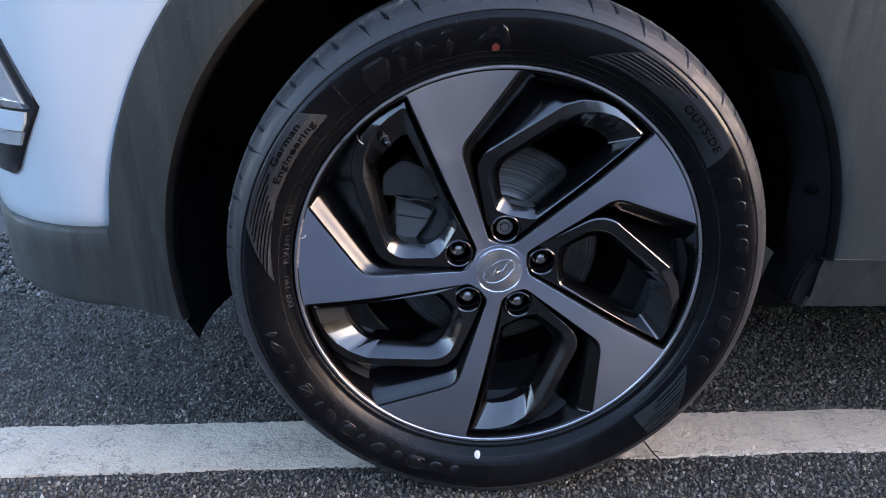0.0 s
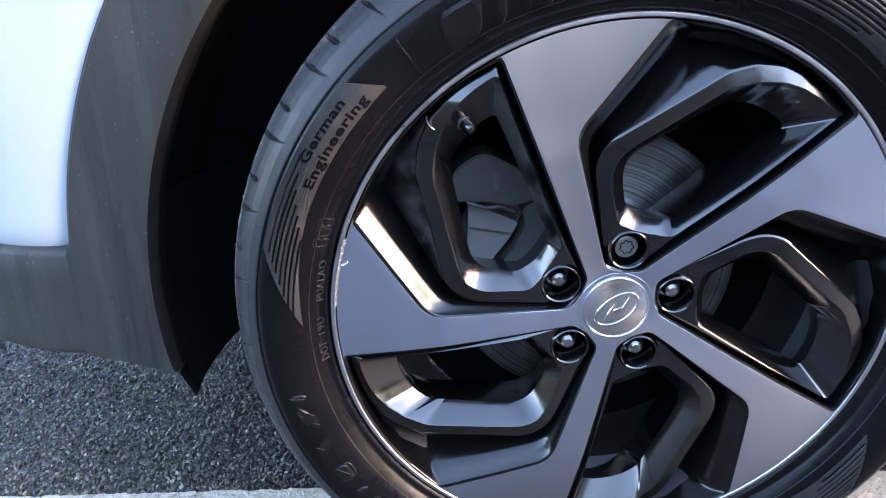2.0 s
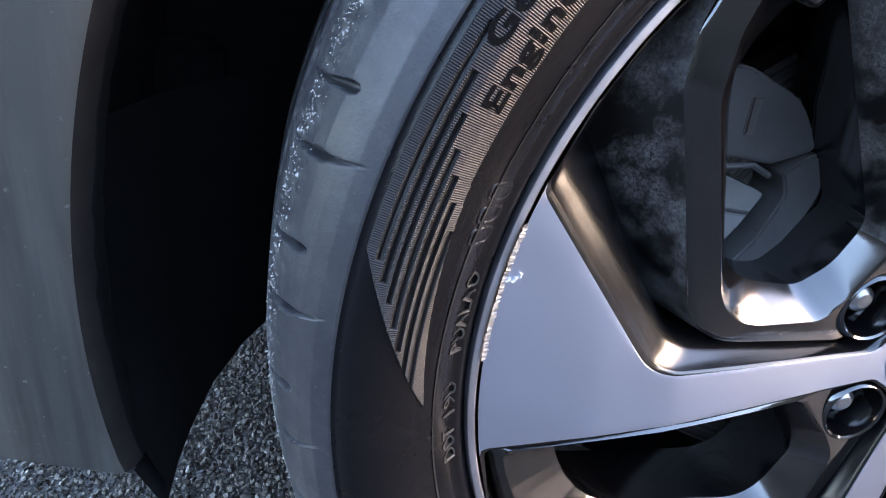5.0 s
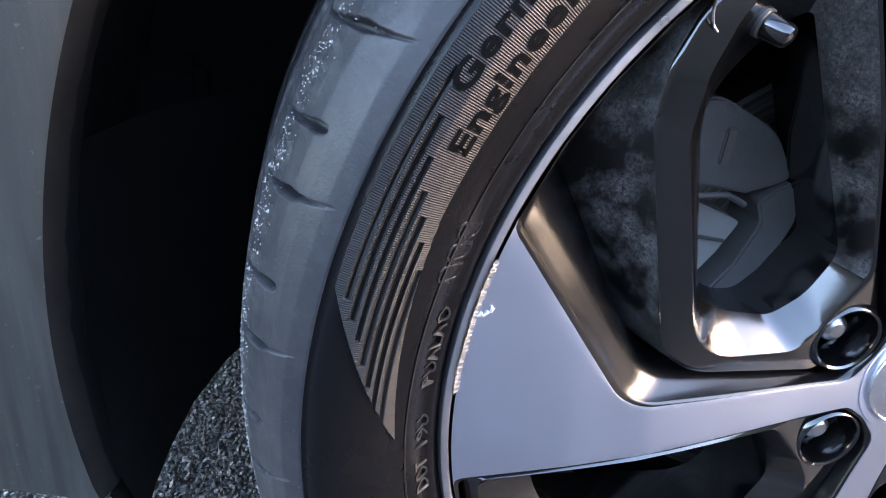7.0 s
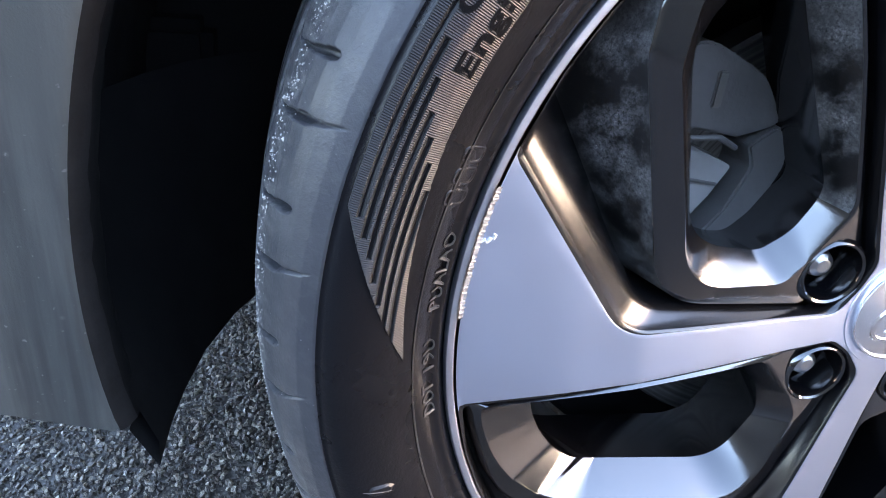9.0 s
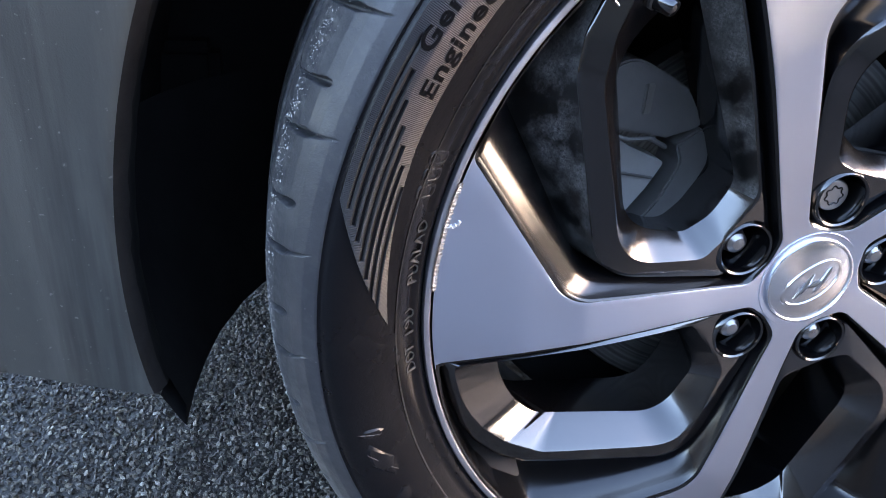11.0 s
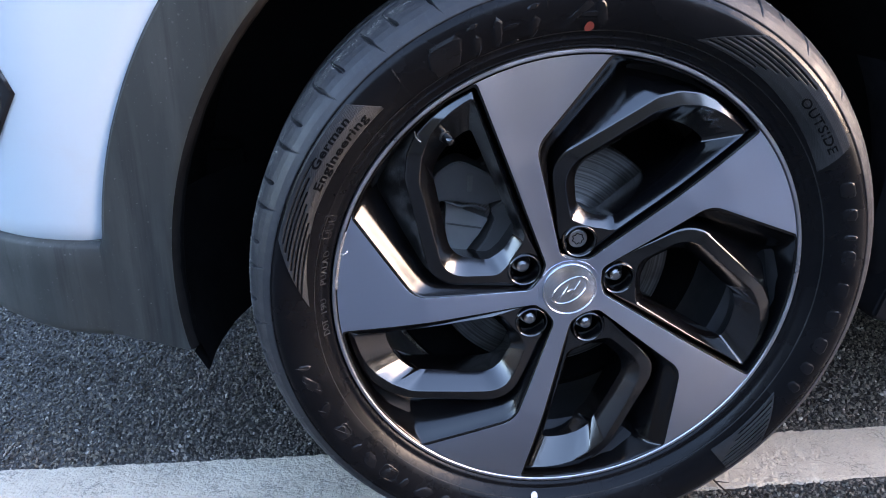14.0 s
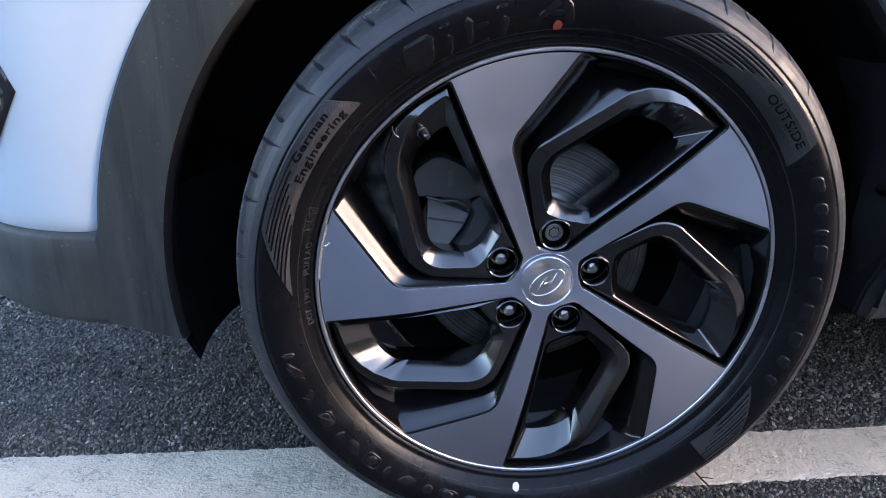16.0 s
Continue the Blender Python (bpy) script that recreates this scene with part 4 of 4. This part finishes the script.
for k in range(141):
    deg = -101.5 + 203.5 * k / 140
    a = radians(deg)
    ro = outer_r(deg) if deg > -85.5 else 0.5206 / -math.sin(a)
    row = [(AX + (AR + e) * math.sin(a), YB + d, AZ + (AR + e) * math.cos(a)) for e, d in SECT]
    for f in (0.25, 0.5, 0.75, 0.94, 1.0):
        rr = AR + 0.022 + (ro - AR - 0.022) * f
        row.append((AX + rr * math.sin(a), YB + (0.004 if f == 1.0 and deg > -85.5 else -0.0006 * math.sin(f * math.pi)), AZ + rr * math.cos(a)))
    if deg < -90:
        row = [(x, y, max(z, foot_z(x))) for x, y, z in row]
    if deg > 85:
        row = [(x, y, max(z, 0.3370)) for x, y, z in row]
    loops.append(row)
loops = [[(x + (0.0016 * noise.noise((x * 90, z * 90, j)) if 0 < j < 5 else 0), y, z) for j, (x, y, z) in enumerate(row)] for row in loops]
bm = loft(loops, False)
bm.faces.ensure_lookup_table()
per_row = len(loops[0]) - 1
# inner return coloured near-black for the recess's shade; caked dirt only along the edge
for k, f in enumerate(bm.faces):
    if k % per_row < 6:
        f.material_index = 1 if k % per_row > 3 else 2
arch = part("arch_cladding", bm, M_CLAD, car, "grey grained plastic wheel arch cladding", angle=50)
for extra in (M_DIRT, M_LINER_SHADE):
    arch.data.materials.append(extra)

# lower lip in front of the arch: skin, rounded foot and return under the car
loops = []
for k in range(61):
    u = -0.0165 + 0.63 * (k / 60)
    px, py = plan(u)
    px = min(px, -0.5030)
    zb = foot_z(px)
    row = [(px + 0.012, py + 0.008, 0.381), (px, py + 0.003, 0.3785), (px, py, 0.374)]
    for f in (0.3, 0.6, 0.85):
        row.append((px, py, 0.374 + (zb + 0.006 - 0.374) * f))
    row += [(px, py, zb + 0.006), (px, py + 0.0008, zb + 0.001), (px + 0.001, py + 0.004, zb - 0.003), (px + 0.004, py + 0.012, zb - 0.004), (px + 0.05, py + 0.12, zb - 0.006), (px + 0.05, py + 0.45, zb - 0.02)]
    loops.append(row)
part("bumper_lip", loft(loops, False), M_CLAD, car, "grey plastic lower bumper lip with dirt streaks", angle=50)
# return under the arch's front foot
part("cladding_foot", loft([[(x, YB + 0.001, foot_z(x) + 0.001), (x, YB + 0.004, foot_z(x) - 0.003), (x, YB + 0.012, foot_z(x) - 0.004), (x, YB + 0.09, foot_z(x) - 0.005)] for x in (-0.503, -0.470, -0.440, -0.4215)], False), M_CLAD, car)

# painted bumper corner and wing, following the arch
NZ = 44
loops = []
for k in range(NZ + 1):
    z = 0.3815 + 0.75 * (k / NZ) ** 1.15
    row = []
    dz = z - AZ
    ro = outer_r(-80)
    u0 = max(0.0, dz)
    half = math.sqrt(max(ro * ro - dz * dz, 0.0)) if dz < ro else 0.0
    x_edge = AX - half
    for j in range(50):
        u_edge = -0.52 - x_edge
        u = u_edge + (0.60 - u_edge) * (j / 49)
        if j == 0:
            u = u_edge
        if u < 0:
            px, py = -0.52 - u, YB
        else:
            px, py = plan(u)
        bul = 0.006 * math.sin(min(1.0, (z - 0.38) / 0.5) * math.pi)
        edge = 0.005 * math.exp(-((j / 49) * 60)) + (0.004 if k == 0 else 0)
        row.append((px, py + 0.004 - bul + edge, z))
    loops.append(row)
bm = loft(loops, False)
part("front_bumper", bm, M_WHITE, car, "glossy white painted bumper corner and wing", angle=60)
# rear wing above the cladding
loops = []
for k in range(31):
    z = AZ + 0.02 + 0.78 * k / 30
    dz = z - AZ
    ro = 0.574
    half = math.sqrt(max(ro * ro - dz * dz, 0.0)) if dz < ro else 0.0
    loops.append([(AX + half + (1.6 - half) * (j / 20) ** 1.5, YB + 0.004, z) for j in range(21)])
part("front_wing", loft(loops, False), M_WHITE, car, "glossy white painted wing")

# liner: barrel, inner wall, front flap
part("wheel_arch_liner", lathe([(AR + 0.020, 0.084), (AR + 0.024, 0.150), (AR + 0.024, 0.33), (0.30, 0.35), (0.0, 0.36)], 110, AX, AZ, -101.0, 97), M_LINER_SHADE, car, "black felt wheel arch liner")
# lower front edge of the liner, which runs in behind the tyre and ends in a point outside
edge = [(-0.4085, 0.034), (-0.4055, 0.060), (-0.4020, 0.090), (-0.3950, 0.131), (-0.3800, 0.177), (-0.3605, 0.216), (-0.330, 0.255), (-0.290, 0.290), (-0.235, 0.320), (-0.12, 0.345)]
rows = []
for k, (x, y) in enumerate(edge):
    dip = 0.012 * math.exp(-k * 1.6)
    rows.append([(x - 0.030, y + 0.010, 0.262), (x - 0.004, y + 0.003, 0.2300 - dip), (x, y, 0.2270 - dip), (x + 0.001, y + 0.001, 0.2320), (x - 0.030, y + 0.014, 0.30), (x - 0.052, y + 0.03, 0.40)])
bm = loft(rows, False)
part("front_undertray", box((-0.62, 0.30, 0.262), (-0.40, 1.75, 0.42), 0.01), M_LINER_SHADE, car)
part("liner_flap", bm, M_LINER_SHADE, car, "black pointed liner flap")
part("underbody", box((-0.62, 0.365, 0.262), (3.2, 1.75, 0.75), 0.02), M_LINER_SHADE, car)
# hidden low panel added to keep light off the ground behind the sill
part("floor_shade_panel", box((0.62, 0.24, 0.185), (3.2, 1.70, 0.262), 0.015), M_LINER_SHADE, car, "black unseen underfloor panel added to shade the ground")
part("axle_arm", tube([(0.03, 0.11, AXLE - 0.02), (0.0, 0.24, AXLE - 0.10), (0.05, 0.40, AXLE - 0.12)], [0.045, 0.035, 0.03], 12), M_CAST, car, "dirty suspension arm")

# rear lower corner: door cladding, sill, dusty liner flange
loops = []
for k in range(15):
    z = 0.336 + 0.014 * k
    dz = z - AZ
    x0 = AX + math.sqrt(0.55 ** 2 - dz * dz)
    loops.append([(x0, YB + 0.001, z), (0.9, YB + 0.002, z), (2.4, YB + 0.004, z)])
part("door_cladding", loft(loops, False), M_CLAD, car, "grey plastic lower door cladding")
prof = [(0.345, YB + 0.03), (0.3430, YB + 0.004), (0.3395, YB - 0.001), (0.334, YB + 0.001), (0.30, YB + 0.008), (0.268, YB + 0.014), (0.2600, YB + 0.017), (0.2565, YB + 0.024), (0.2555, YB + 0.10), (0.2500, YB + 0.40)]
part("sill", loft([[(x + (0.02 * (z - 0.25) / 0.09 if x < 0.6 else 0), y, z) for z, y in prof] for x in (0.4465, 0.4475, 0.452, 0.6, 1.5, 2.6)], False), M_CLAD, car, "grey plastic sill", angle=40)
part("sill_end", slab([(0.4475, 0.256), (0.470, 0.344), (0.452, 0.352), (0.430, 0.300), (0.424, 0.264)], YB + 0.018, YB + 0.10, 0.004), M_DUSTY, car, "dusty liner flange at the sill")
part("liner_flange", loft([[(AX + (AR - 0.006 + e) * math.sin(radians(a)), YB + d, AZ + (AR - 0.006 + e) * math.cos(radians(a))) for e, d in ((0.004, 0.018), (-0.030 * min(1, (a - 55) / 30, (112 - a) / 30), 0.045), (-0.036 * min(1, (a - 55) / 30, (112 - a) / 30), 0.060), (0.0, 0.12))] for a in range(56, 101, 3)], False), M_DUSTY, car, "dusty black liner flange")
for zz, xx in ((0.285, 0.437), (0.430, 0.434)):
    part("liner_clip", lathe([(0.0, YB + 0.028), (0.005, YB + 0.029), (0.0085, YB + 0.034), (0.009, YB + 0.045)], 16, xx, zz), M_LINER_SHADE, car)

# fog lamp let into the bumper: black frame, chrome strip, lens, lower blade


def on_bumper(x, z, out=0.0):
    u = -0.52 - x
    px, py = plan(u) if u > 0 else (x, YB)
    if u > 0:
        f = math.asin(min(1.0, u / 0.23))
        py = YB + 0.30 * (1 - math.cos(f))
    return (x, py + 0.001 - out, z)


def on_lamp(outline, out, mid=None, material=None, name="", label="", parent=None):
    bm = bmesh.new()
    pts = []
    n = len(outline)
    for i in range(n):
        a, b = outline[i], outline[(i + 1) % n]
        for k in range(6):
            pts.append((a[0] + (b[0] - a[0]) * k / 6, a[1] + (b[1] - a[1]) * k / 6))
    cx, cz = sum(p[0] for p in pts) / len(pts), sum(p[1] for p in pts) / len(pts)
    rings = []
    for s, o in ((1.0, -0.002), (1.0, out * 0.6), (0.96, out), (0.6, out), (0.2, out)):
        rings.append([bm.verts.new(on_bumper(cx + (x - cx) * s, cz + (z - cz) * s, o)) for x, z in pts])
    for r0, r1 in zip(rings, rings[1:]):
        for i in range(len(pts)):
            j = (i + 1) % len(pts)
            bm.faces.new((r0[i], r0[j], r1[j], r1[i]))
    bm.faces.new(rings[-1])
    return part(name, bm, material, parent, label)


lamp = on_lamp([(-0.5585, 0.536), (-0.592, 0.612), (-0.66, 0.72), (-0.72, 0.72), (-0.72, 0.45), (-0.62, 0.446), (-0.6085, 0.4545)], 0.005, None, M_LAMPBLACK, "fog_lamp", "black framed fog lamp", car)
on_lamp([(-0.5770, 0.5375), (-0.601, 0.592), (-0.66, 0.69), (-0.70, 0.69), (-0.70, 0.5475), (-0.62, 0.5445)], 0.0075, None, M_LENS, "upper_lens", "clear lamp lens", lamp)
on_lamp([(-0.5745, 0.5335), (-0.582, 0.5415), (-0.70, 0.5450), (-0.70, 0.5340)], 0.0090, None, M_CHROME, "chrome_strip", "chrome strip", lamp)
on_lamp([(-0.5760, 0.5290), (-0.5800, 0.5160), (-0.588, 0.5050), (-0.70, 0.505), (-0.70, 0.5300)], 0.0085, None, M_WHITE, "painted_blade", "white painted blade", lamp)
on_lamp([(-0.5850, 0.5040), (-0.5935, 0.4870), (-0.70, 0.482), (-0.70, 0.503)], 0.0080, None, M_LENS, "lower_lens", "clear lamp lens", lamp)
